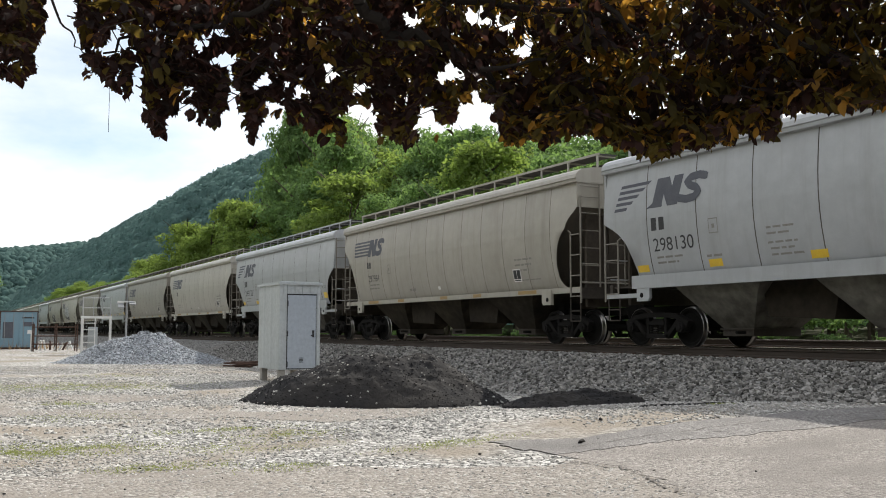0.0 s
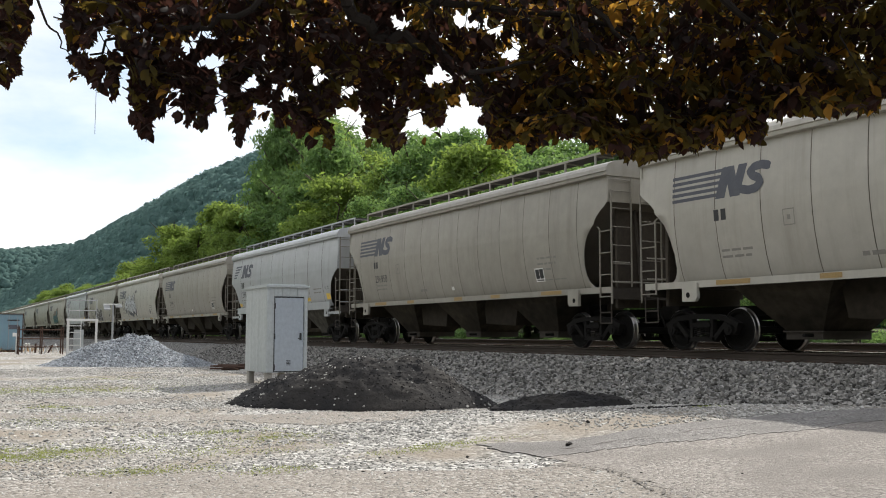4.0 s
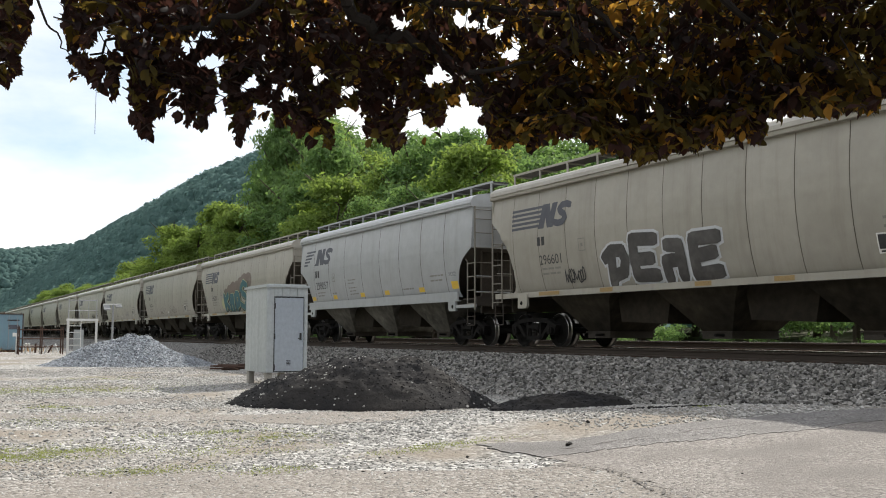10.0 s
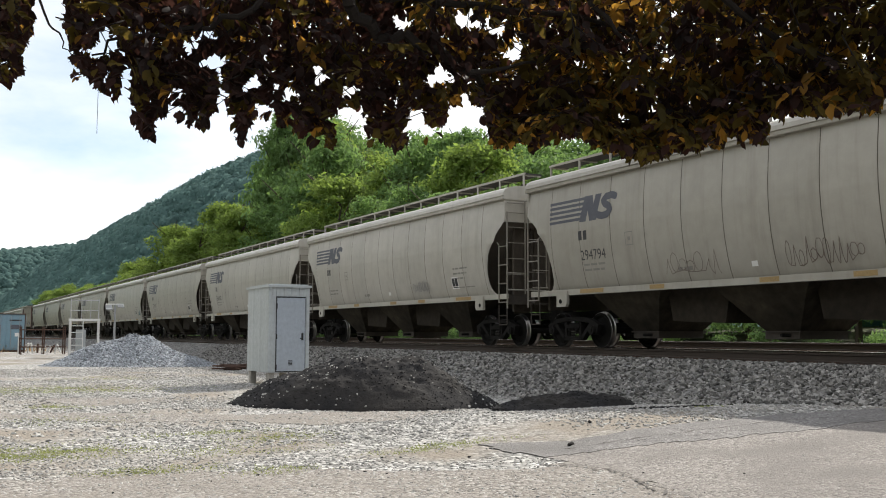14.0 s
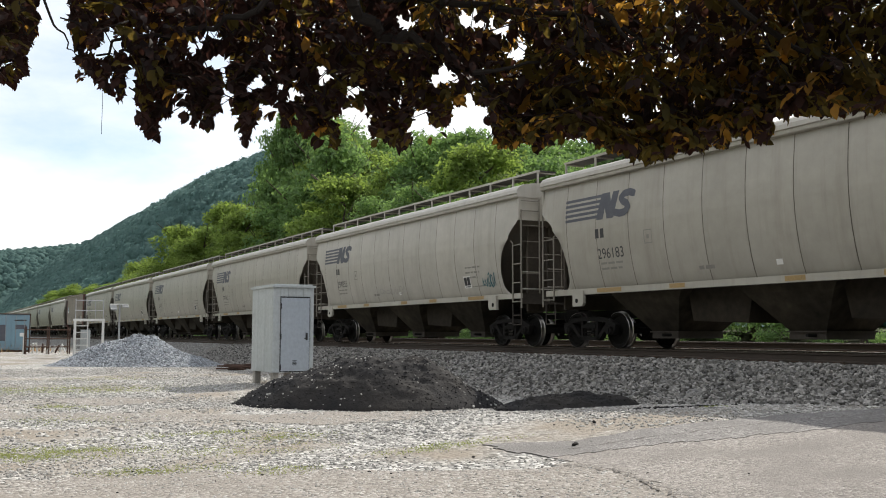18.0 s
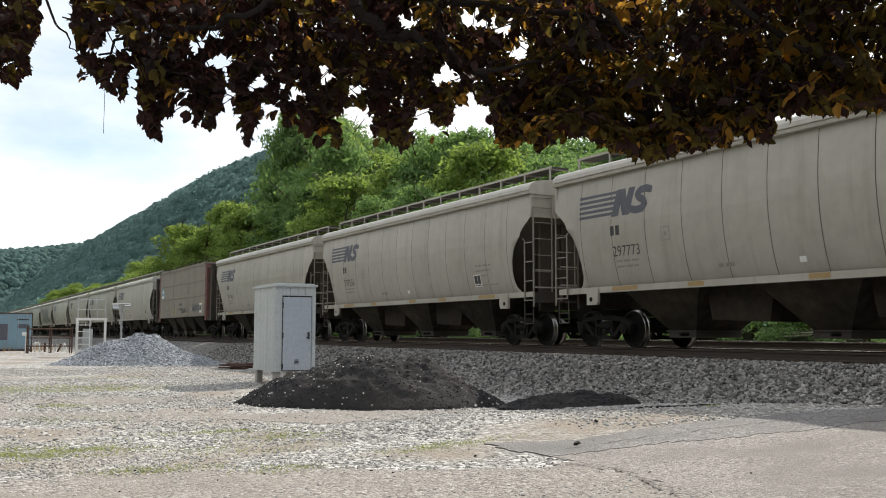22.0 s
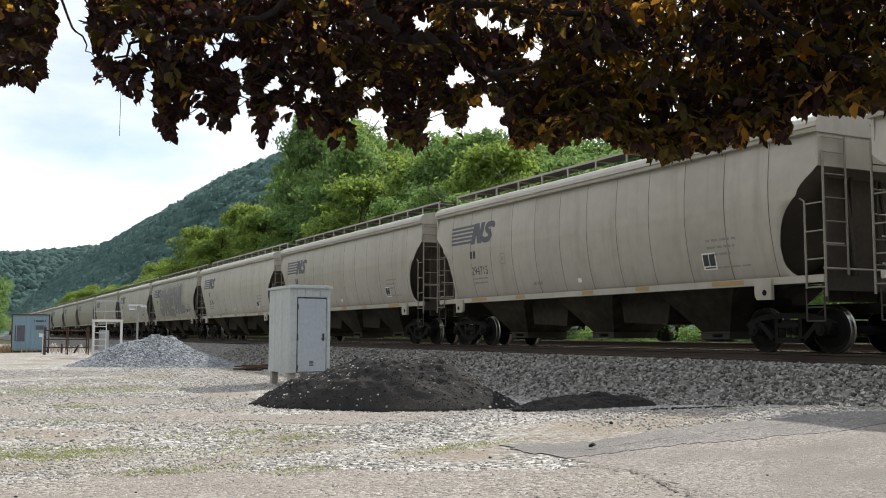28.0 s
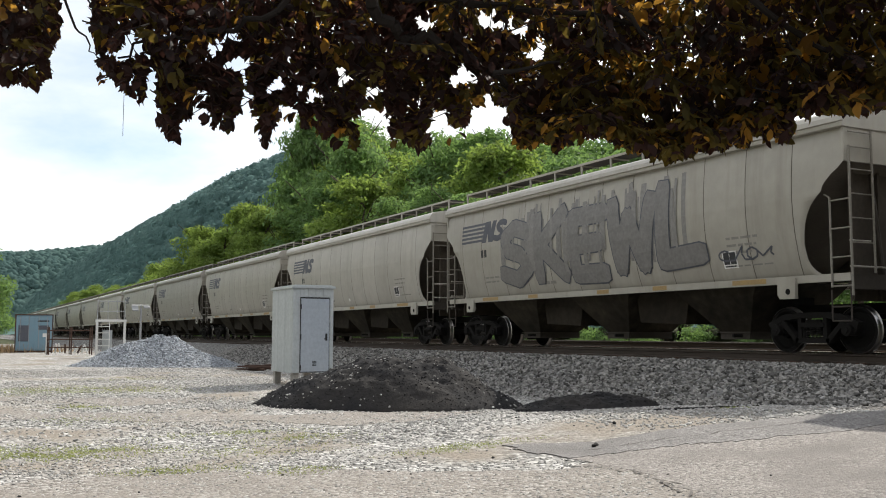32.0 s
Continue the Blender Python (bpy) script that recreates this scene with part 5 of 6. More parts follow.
# ---- shed ----
def make_shed(m):
    sh = thing("equipment_shed", "grey steel equipment shed with closed door on concrete blocks", "shed", at=m)
    zb, zt = 0.30, 2.2
    bm = bmesh.new()
    out = []
    n = 24      # ribbed long sides
    for i in range(n + 1):
        x = -0.88 + 1.76 * i / n
        out.append((x, -0.53 - (0.012 if i % 8 in (6, 7) or i > 20 and i % 2 else 0)))
    loop = out + [(-x, -y) for x, y in out]
    a = [bm.verts.new((x, y, zb)) for x, y in loop]
    b = [bm.verts.new((x, y, zt)) for x, y in loop]
    for i in range(len(loop)):
        j = (i + 1) % len(loop)
        bm.faces.new((a[i], a[j], b[j], b[i]))
    bm.faces.new(a[::-1]), bm.faces.new(b)
    part("wall", bm, M["steel_grey"], sh)
    for y in (-0.535, 0.455):
        bm = bmesh.new()
        box(bm, 0.87, 0.90, y, y + 0.08, zb, zt)
        part("corner_trim", bm, M["steel_grey"], sh)
    bm = bmesh.new()
    for k in range(9):
        y = -0.44 + k * 0.1
        box(bm, 0.88, 0.893 + 0.012 * (k % 2), y, y + 0.095, 2.0, zt)
    part("header_panel", bm, M["steel_grey"], sh)
    bm = bmesh.new()
    box(bm, -0.93, 0.95, -0.575, 0.575, zt, zt + 0.05)
    box(bm, -0.86, 0.88, -0.5, 0.5, zt + 0.05, zt + 0.075)
    part("roof", bm, M["steel_grey"], sh, "overhanging grey roof sheet")
    bm = bmesh.new()
    box(bm, 0.88, 0.888, -0.345, 0.435, 0.31, 1.995)
    part("door_seal", bm, M["dark_gap"], sh)
    bm = bmesh.new()
    box(bm, 0.888, 0.915, -0.325, 0.415, 0.33, 1.965)
    door = part("door", bm, M["door_grey"], sh, "closed flat blue-grey door")
    for z in (0.42, 1.1, 1.78):
        bm = bmesh.new()
        rod(bm, (0.92, -0.33, z - 0.06), (0.92, -0.33, z + 0.06), 0.016, 8)
        part("hinge", bm, M["dark_gap"], door)
    bm = bmesh.new()
    box(bm, 0.915, 0.93, 0.32, 0.37, 1.02, 1.18)
    rod(bm, (0.93, 0.345, 1.06), (0.97, 0.345, 1.06), 0.012, 8)
    rod(bm, (0.965, 0.35, 1.06), (0.965, 0.27, 1.06), 0.012, 8)
    part("handle", bm, M["dark_gap"], door)
    bm = bmesh.new()
    for k in range(4):
        box(bm, 0.914, 0.922, -0.02, 0.09, 0.46 + k * 0.03, 0.475 + k * 0.03)
    part("vent", bm, M["dark_gap"], door)
    for x in (-0.74, 0.74):
        for y in (-0.42, 0.42):
            bm = bmesh.new()
            box(bm, x - 0.09, x + 0.09, y - 0.08, y + 0.08, -0.12, zb)
            bmesh.ops.bevel(bm, geom=bm.edges[:], offset=0.012, segments=1, affect="EDGES")
            part("block", bm, M["concrete"], sh)
    return sh


shed = make_shed(pose(-24.16, 8.08, terrain(-24.2, 8.0)))
shed.scale.z = 1.12


# ---- heaps ----
def heap(name, cx, cy, rx, ry, h, mat, seed, turn, label, extra=(), stones=None, power=1.25):
    rows, seg = 46, 150
    ca, sa = math.cos(turn), math.sin(turn)
    base = terrain(cx, cy)

    def spot(r, a):
        wob = 1 + 0.16 * noise.noise((math.cos(a) * 1.5, math.sin(a) * 1.5, seed))
        u, v = rx * r * wob * math.cos(a), ry * r * wob * math.sin(a)
        x, y = u * ca - v * sa, u * sa + v * ca
        z = h * max(0, 1 - r ** power) * (1 + 0.25 * noise.noise((x * 0.9, y * 0.9, seed)))
        for ex, ey, er, eh in extra:
            d = math.hypot(x - ex, y - ey) / er
            z += eh * max(0, 1 - d) * min(1, 3 * (1 - r))
        z += (0.06 * noise.noise((x * 3, y * 3, seed)) + 0.05 * noise.noise((x * 8, y * 8, seed)) + 0.02 * noise.noise((x * 17, y * 17, seed))) * min(1, 4 * (1 - r))
        return x, y, max(z, -0.03)

    bm = bmesh.new()
    ring = None
    for j in range(rows + 1):
        cur = []
        for i in range(seg):
            x, y, z = spot(j / rows, 2 * math.pi * i / seg)
            cur.append(bm.verts.new((x, y, z if j < rows else terrain(cx + x, cy + y) - base - 0.08)))
        if ring:
            for i in range(seg):
                bm.faces.new((ring[i], ring[(i + 1) % seg], cur[(i + 1) % seg], cur[i]))
        ring = cur
    ob = new(name, mesh_of(name, bm, mat, True))
    ob.location = (cx, cy, base)
    tagged(ob, label, "heap")
    for sname, count, lo, hi, smat, slabel in stones or ():
        rnd = random.Random(seed * 7 + count)
        pts = []
        for _ in range(count):
            x, y, z = spot(math.sqrt(rnd.random()) * 1.04, rnd.uniform(0, 2 * math.pi))
            pts.append((x, y, z, rnd.uniform(lo, hi)))
        st = rocks(sname, pts, smat, seed, slabel, "stones", 0.8)
        st.parent = ob
        del st["category"]
    return ob


heap("asphalt_mound", -17.2, 7.5, 2.72, 1.4, 0.86, M["millings"], 3, 1.0, "low black heap of asphalt millings with scattered pale stones", power=1.9, extra=((0.62, 1.05, 0.75, 0.2), (-0.35, -0.35, 0.9, 0.16), (0.2, 0.35, 0.4, -0.14)),
     stones=[("black_crumb", 2600, 0.008, 0.024, M["millings"], "black crumbs"), ("pale_stone", 400, 0.010, 0.030, M["stone"], "pale stones")])
heap("asphalt_mound", -14.3, 10.3, 1.5, 0.7, 0.24, M["millings"], 7, 1.5, "small flat black heap of asphalt millings", power=2.6, stones=[("black_crumb", 500, 0.01, 0.025, M["millings"], "black crumbs")])
heap("gravel_mound", -40.3, 7.2, 3.4, 2.2, 0.95, M["bluestone_bed"], 11, 1.08, "blue-grey heap of crushed stone on the lot", extra=((0.4, 0.8, 1.6, 0.35), (-0.4, -0.8, 1.4, 0.3)),
     stones=[("crushed_stone", 9000, 0.02, 0.055, M["bluestone"], "blue-grey stones")])


# ---- far corner of the lot ----
def make_container(m):
    c = thing("shipping_container", "faded blue shipping container with closed double doors", "container", at=m)
    bm = bmesh.new()
    n = 40
    loop = [(-6.0 + 6.0 * i / n, -1.2 - (0.03 if i % 4 in (1, 2) else 0)) for i in range(n + 1)]
    loop += [(-x - 6.0, -y) for x, y in loop]
    a = [bm.verts.new((x, y, 0.12)) for x, y in loop]
    b = [bm.verts.new((x, y, 2.55)) for x, y in loop]
    for i in range(len(loop)):
        bm.faces.new((a[i], a[(i + 1) % len(loop)], b[(i + 1) % len(loop)], b[i]))
    bm.faces.new(a[::-1]), bm.faces.new(b)
    part("body", bm, M["container"], c)
    for s in (-1, 1):
        bm = bmesh.new()
        y = s * 0.59
        box(bm, 0.0, 0.05, y - 0.57, y + 0.57, 0.17, 2.48)
        for z in (0.62, 1.1, 1.58, 2.06):
            box(bm, 0.05, 0.07, y - 0.5, y + 0.5, z - 0.05, z + 0.05)
        d = part("door", bm, M["container"], c)
        for k in (-0.3, 0.25):
            bm = bmesh.new()
            rod(bm, (0.09, y + k, 0.17), (0.09, y + k, 2.48), 0.02, 6)
            part("lock_rod", bm, M["lamp_housing"], d)
    for y in (-1.22, 1.14):
        bm = bmesh.new()
        box(bm, -0.1, 0.06, y, y + 0.08, 0.0, 2.6)
        part("corner_post", bm, M["rust"], c)
    for y0, y1, z0, z1, mat in ((-1.0, -0.35, 0.75, 1.85, "logo"), (0.25, 0.95, 1.55, 1.85, "logo"), (0.55, 0.8, 1.05, 1.3, "white"), (0.2, 0.95, 2.1, 2.2, "ink")):
        bm = bmesh.new()
        box(bm, 0.072, 0.078, y0, y1, z0, z1)
        part("marking", bm, M[mat], c)
    bm = bmesh.new()
    box(bm, -6.0, 0.05, -1.22, 1.22, 2.55, 2.62)
    part("roof", bm, M["rust"], c)
    bm = bmesh.new()
    box(bm, -6.0, 0.06, -1.2, 1.2, 0.0, 0.12)
    part("floor_frame", bm, M["rust"], c)
    return c


make_container(pose(-72.3, 4.9, terrain(-72.3, 4.9), 0, 0, -4))


def make_platform(m):
    p = thing("loading_platform", "white steel access platform with guard rails and stairs", "platform", at=m)
    for x in (-0.8, 0.8):
        for y in (-0.85, 0.85):
            bm = bmesh.new()
            box(bm, x - 0.07, x + 0.07, y - 0.07, y + 0.07, 0, 1.97)
            part("leg", bm, M["white_steel"], p)
            if x < 0:
                bm = bmesh.new()
                rod(bm, (x, y, 2.0), (x, y, 3.2), 0.03, 6)
                part("guard_post", bm, M["lamp_housing"], p)
    bm = bmesh.new()
    box(bm, -0.9, 0.9, -0.95, 0.95, 1.96, 2.08)
    part("deck", bm, M["white_steel"], p)
    for z in (2.55, 3.1):
        for y in (-0.85, 0.85):
            bm = bmesh.new()
            rod(bm, (-0.8, y, z), (0.8, y, z), 0.022, 6)
            part("guard_rail", bm, M["lamp_housing"], p)
        bm = bmesh.new()
        rod(bm, (-0.8, -0.85, z), (-0.8, 0.85, z), 0.022, 6)
        part("guard_rail", bm, M["lamp_housing"], p)
    for y in (-0.2, 0.35):
        bm = bmesh.new()
        rod(bm, (0.8, y, 2.0), (0.8, y, 3.15), 0.022, 6)
        part("guard_post", bm, M["lamp_housing"], p)
    bm = bmesh.new()
    box(bm, 0.3, 0.7, -0.5, 0.1, 0.0, 1.5)
    part("cabinet", bm, M["steel_grey"], p)
    for x in (-0.75, 0.0):       # stair strings and treads behind the near leg
        bm = bmesh.new()
        prism(bm, [(0.95, 2.0), (1.15, 2.0), (1.75, 0.0), (1.5, 0.0)], x - 0.1, x - 0.05)
        part("stair_string", bm, M["white_steel"], p)
    for i in range(5):
        bm = bmesh.new()
        box(bm, 1.0 + i * 0.13, 1.25 + i * 0.13, -0.8, -0.1, 1.68 - i * 0.34, 1.72 - i * 0.34)
        part("tread", bm, M["white_steel"], p)
    return p


make_platform(pose(-55.2, 7.6, terrain(-55.2, 7.6), 0, 0, -8)).scale = (0.84, 0.84, 1.0)


def make_lamp_post(m):
    p = thing("lamp_post", "grey lamp post with a double floodlight head", "lamp post", at=m)
    bm = bmesh.new()
    rod(bm, (0, 0, 0), (0, 0, 2.72), 0.055, 10, 0.045)
    part("post", bm, M["lamp_housing"], p)
    bm = bmesh.new()
    box(bm, -0.04, 0.04, -0.45, 0.4, 2.70, 2.76)
    part("crossarm", bm, M["white_steel"], p)
    for y, tilt in ((-0.3, 0.16), (0.26, 0.02)):
        bm = bmesh.new()
        prism(bm, [(-0.12, 2.62), (0.2, 2.58 - tilt), (0.22, 2.64 - tilt), (-0.1, 2.72)], y - 0.15, y + 0.15)
        part("floodlight", bm, M["lamp_housing"], p)
    return p


make_lamp_post(pose(-50.0, 8.3, terrain(-50, 8.3)))


def make_rack(m):
    r = thing("scrap_rack", "rusty steel rack holding scrap and pale offcuts", "rack", at=m)
    for y in (-1.3, 0.0, 1.2):
        for x in (-0.5, 0.5):
            bm = bmesh.new()
            box(bm, x - 0.035, x + 0.035, y - 0.035, y + 0.035, 0, 1.7)
            part("post", bm, M["rust"], r)
    for z in (0.45, 0.95, 1.5):
        for x in (-0.5, 0.5):
            bm = bmesh.new()
            rod(bm, (x, -1.35, z), (x, 1.25, z), 0.035, 6)
            part("rail", bm, M["rust"], r)
    rnd = random.Random(6)
    for i in range(9):
        y = -1.1 + i * 0.26
        bm = bmesh.new()
        rod(bm, (rnd.uniform(-.3, .3), y, 0.1), (rnd.uniform(-.3, .3), y + rnd.uniform(-.3, .3), rnd.uniform(0.4, 0.75)), 0.06, 6)
        part("offcut", bm, M["white_steel" if i % 3 else "rust"], r)
    bm = bmesh.new()
    box(bm, -0.6, -0.5, -1.4, -1.25, 0, 1.3)
    part("board", bm, M["white_steel"], r)
    return r


make_rack(pose(-64.5, 6.5, terrain(-64.5, 6.5)))


def make_debris(m):
    d = thing("debris_pile", "dark rusty pipes and boards lying on the gravel", "debris", at=m)
    rnd = random.Random(9)
    for i in range(9):
        bm = bmesh.new()
        a, L = rnd.gauss(1.05, 0.35), rnd.uniform(0.5, 1.5)
        c = Vector((rnd.gauss(0, .3), rnd.gauss(0, .45), 0.05 + 0.02 * i))
        v = Vector((math.cos(a), math.sin(a), rnd.gauss(0, .08))) * L / 2
        rod(bm, c - v, c + v, rnd.uniform(0.02, 0.045), 7)
        part("pipe", bm, M["rust"], d)
    return d


make_debris(pose(-33.5, 9.5, terrain(-33.5, 9.5)))


# ---- woodland ----
def leaf_cards(lobes, n, size, rnd, name, mat):
    verts, faces = [], []
    tot = sum(l[3] ** 2 for l in lobes)
    for lx, ly, lz, lr in lobes:
        for i in range(int(n * lr * lr / tot)):
            d = Vector((rnd.gauss(0, 1), rnd.gauss(0, 1), rnd.gauss(0.3, 1))).normalized()
            k = 1 + 0.3 * noise.noise(d * 2.2 + Vector((lx, ly, lz)))
            p = Vector((lx, ly, lz)) + Vector((d.x * 1.25, d.y * 1.25, d.z * 0.7)) * lr * k * rnd.uniform(0.45, 1.12)
            nrm = (d + 0.7 * Vector((rnd.gauss(0, 1), rnd.gauss(0, 1), rnd.gauss(0.4, 1)))).normalized()
            s = nrm.orthogonal().normalized()
            s.rotate(Matrix.Rotation(rnd.uniform(0, 6.28), 3, nrm))
            w = nrm.cross(s)
            z = size * rnd.uniform(0.55, 1.3)
            b = len(verts)
            verts += [tuple(p - s * z), tuple(p + w * z * 0.55 + nrm * z * 0.2), tuple(p + s * z), tuple(p - w * z * 0.55 + nrm * z * 0.2)]
            faces += [(b, b + 1, b + 2), (b, b + 2, b + 3)]
    me = bpy.data.meshes.new(name)
    me.from_pydata(verts, [], faces)
    me.materials.append(mat)
    return me


def crown_mesh(seed, mat, height, radius, n, size):
    rnd = random.Random(seed)
    lobes = []
    for i in range(95):
        a, k = rnd.uniform(0, 2 * math.pi), rnd.random()
        rr = radius * (0.92 - 0.72 * k * k) * rnd.uniform(0.4, 1.12)
        lobes.append((rr * math.cos(a), rr * math.sin(a), height * (0.16 + 0.78 * k), radius * rnd.uniform(0.08, 0.24)))
    return leaf_cards(lobes, n, size, rnd, "crown", mat)


def trunk_mesh(seed, height, r):
    rnd = random.Random(seed)
    bm = bmesh.new()
    p = Vector((0, 0, -0.5))
    for i in range(5):
        q = Vector((rnd.uniform(-.3, .3), rnd.uniform(-.3, .3), height * 0.8 * (i + 1) / 5))
        rod(bm, p, q, r * (1 - i * 0.17), 7, r * (1 - (i + 1) * 0.17))
        if i:
            for _ in range(2):
                a = rnd.uniform(0, 6.28)
                rod(bm, q, q + Vector((math.cos(a), math.sin(a), 0.9)) * height * 0.2, r * 0.35, 5, r * 0.1)
        p = q
    return mesh_of("trunk", bm, M["bark"])


def build_woods():
    rnd = random.Random(21)
    kinds, tall = [], {}
    for i in range(7):
        h = rnd.uniform(13, 17)
        light = i in (4, 5, 6)
        t = thing("tree", "yellow-green broadleaf tree in full summer leaf" if light else "tall broadleaf tree in full summer leaf on the wooded bank", "tree", "trees of the wooded bank", at=pose(60 + i * 9, 60, terrain(60 + i * 9, 60)))
        part("trunk", trunk_mesh(i, h, 0.3), None, t)
        part("crown", crown_mesh(i, M["leaf_light" if light else "leaf_wood"], h, h * 0.40, 14000, 0.19), None, t)
        kinds.append(t)
        tall[t.name] = h * 1.05
    x = 40.0
    while x > -430:
        for row, y0 in enumerate((32, 38, 45, 54)):
            far = x < -140
            y = y0 + rnd.uniform(-3, 3) + (5 if far else 0)
            xx = x + rnd.uniform(-3, 3)
            s = rnd.uniform(0.75, 1.2) * (1.36 if not far else 0.92) * (0.7 if row == 0 else 1)
            kind = rnd.choice(kinds[:4] if rnd.random() < (0.8 if 61.75 - math.degrees(math.atan2(-xx, y)) > -9.6 else 0.25) else kinds[4:])
            # tall wood beside the line, lower and paler trees beyond it down the valley
            out, az = math.hypot(xx, y), 61.75 - math.degrees(math.atan2(-xx, y))
            if az > -9.6:
                s = (((0.232 if az < -6 else 0.217) * rnd.uniform(0.92, 1.06) * (0.75 if row == 0 else 1)) * out + EYE_Z - terrain(xx, y)) / tall[kind.name]
            else:
                s = min(s, ((0.13 + 0.004 * max(-6, az + 19)) * out * rnd.uniform(0.8, 1.1) + EYE_Z - terrain(xx, y)) / tall[kind.name])
            ob = copy_thing(kind, pose(xx, y, terrain(xx, y) - 0.2, 0, 0, rnd.uniform(0, 360)))
            ob.scale = (min(s, 1.2) * 1.05, min(s, 1.2) * 1.05, s)
        x -= 6.5 if x > -150 else 9
    for x, y, s, k in ((-90, -1.2, 0.84, 1), (-97, -5.0, 1.0, 4), (-104, 1.2, 0.62, 2)):
        ob = copy_thing(kinds[k], pose(x, y, terrain(x, y), 0, 0, 40 * k))
        ob.scale = (s, s, s)
        tagged(ob, "broadleaf tree in summer leaf at the edge of the lot", "tree")
    # low shrubs behind the second track
    shrubs = []
    for i in range(3):
        r2 = random.Random(90 + i)
        lobes = [(r2.uniform(-.9, .9), r2.uniform(-.7, .7), r2.uniform(0.3, 1.5), r2.uniform(0.35, 0.7)) for _ in range(9)]
        shrubs.append(leaf_cards(lobes, 1100, 0.09, r2, "shrub", M["leaf_wood"]))
    x = 12.0
    while x > -120:
        s = rnd.uniform(0.3, 0.65)
        y = rnd.uniform(24.2, 27.5)
        ob = new("shrub", rnd.choice(shrubs))
        ob.matrix_basis = pose(x, y, terrain(x, y) - 0.1, 0, 0, rnd.uniform(0, 360))
        ob.scale = (s, s, s)
        tagged(ob, "green leafy shrub growing beside the far track", "shrub", "shrubs along the track")
        x -= rnd.uniform(1.2, 2.4)
    # far canopy: each crown a ragged clump
    ico = bmesh.new()
    bmesh.ops.create_icosphere(ico, subdivisions=2, radius=1)
    iv, jf = np.array([v.co[:] for v in ico.verts]), np.array([[v.index for v in f.verts] for f in ico.faces])
    ico.free()
    lumps = [np.array([v * (1 + 0.45 * noise.noise(Vector(v) * 2.4 + Vector((9 * k, 0, 0))) + 0.12 * rnd.uniform(-1, 1)) for v in iv]) for k in range(14)]
    rng = np.random.default_rng(5)
    V, F = [], []
    for i in range(19000):
        x, y = 120 - 2020 * rnd.random() ** 0.8, rnd.uniform(60, 270)
        if x < -1350 and rnd.random() < 0.6:
            y = rnd.uniform(-150, 300)
        r = rnd.uniform(1.5, 4.2) * (1 + max(0, -x - 200) / 1700)
        a = rnd.uniform(0, 6.28)
        m = np.array([[math.cos(a), -math.sin(a), 0], [math.sin(a), math.cos(a), 0], [0, 0, rnd.uniform(0.8, 1.25)]])
        F.append(jf + len(iv) * i)
        V.append(lumps[i % 14] @ m.T * r + np.array([x, y, terrain(x, y) + r * 0.4]))
    base = len(iv) * 19000
    near = [v for v in V if v[0, 0] > -900]
    for v in near:      # sprays of foliage on each crown
        c = v.mean(0)
        r = np.linalg.norm(v - c, axis=1).mean()
        k = 56
        d = rng.normal(size=(k, 3))
        d[:, 2] = np.abs(d[:, 2]) * 0.9
        d /= np.linalg.norm(d, axis=1)[:, None]
        e = np.cross(d, rng.normal(size=(k, 3)))
        e /= np.linalg.norm(e, axis=1)[:, None]
        g = np.cross(d, e) + 0.5 * d * rng.normal(size=(k, 1))
        p, z = c + d * r * rng.uniform(0.85, 1.35, (k, 1)), r * rng.uniform(0.09, 0.22, (k, 1))
        V.append(np.stack([p - e * z, p + g * z * 0.7, p + e * z, p - g * z * 0.7], 1).reshape(-1, 3))
        F.append(np.array([[(4 * i, 4 * i + 1, 4 * i + 2), (4 * i, 4 * i + 2, 4 * i + 3)] for i in range(k)]).reshape(-1, 3) + base)
        base += 4 * k
    verts, faces = np.concatenate(V).tolist(), np.concatenate(F).tolist()
    me = bpy.data.meshes.new("far_forest")
    me.from_pydata(verts, [], faces)
    me.materials.append(M["leaf_hazed"])
    me.polygons.foreach_set("use_smooth", [True] * len(me.polygons))
    tagged(new("far_forest", me), "dense distant forest covering the hills", "forest", kind="stuff")


build_woods()


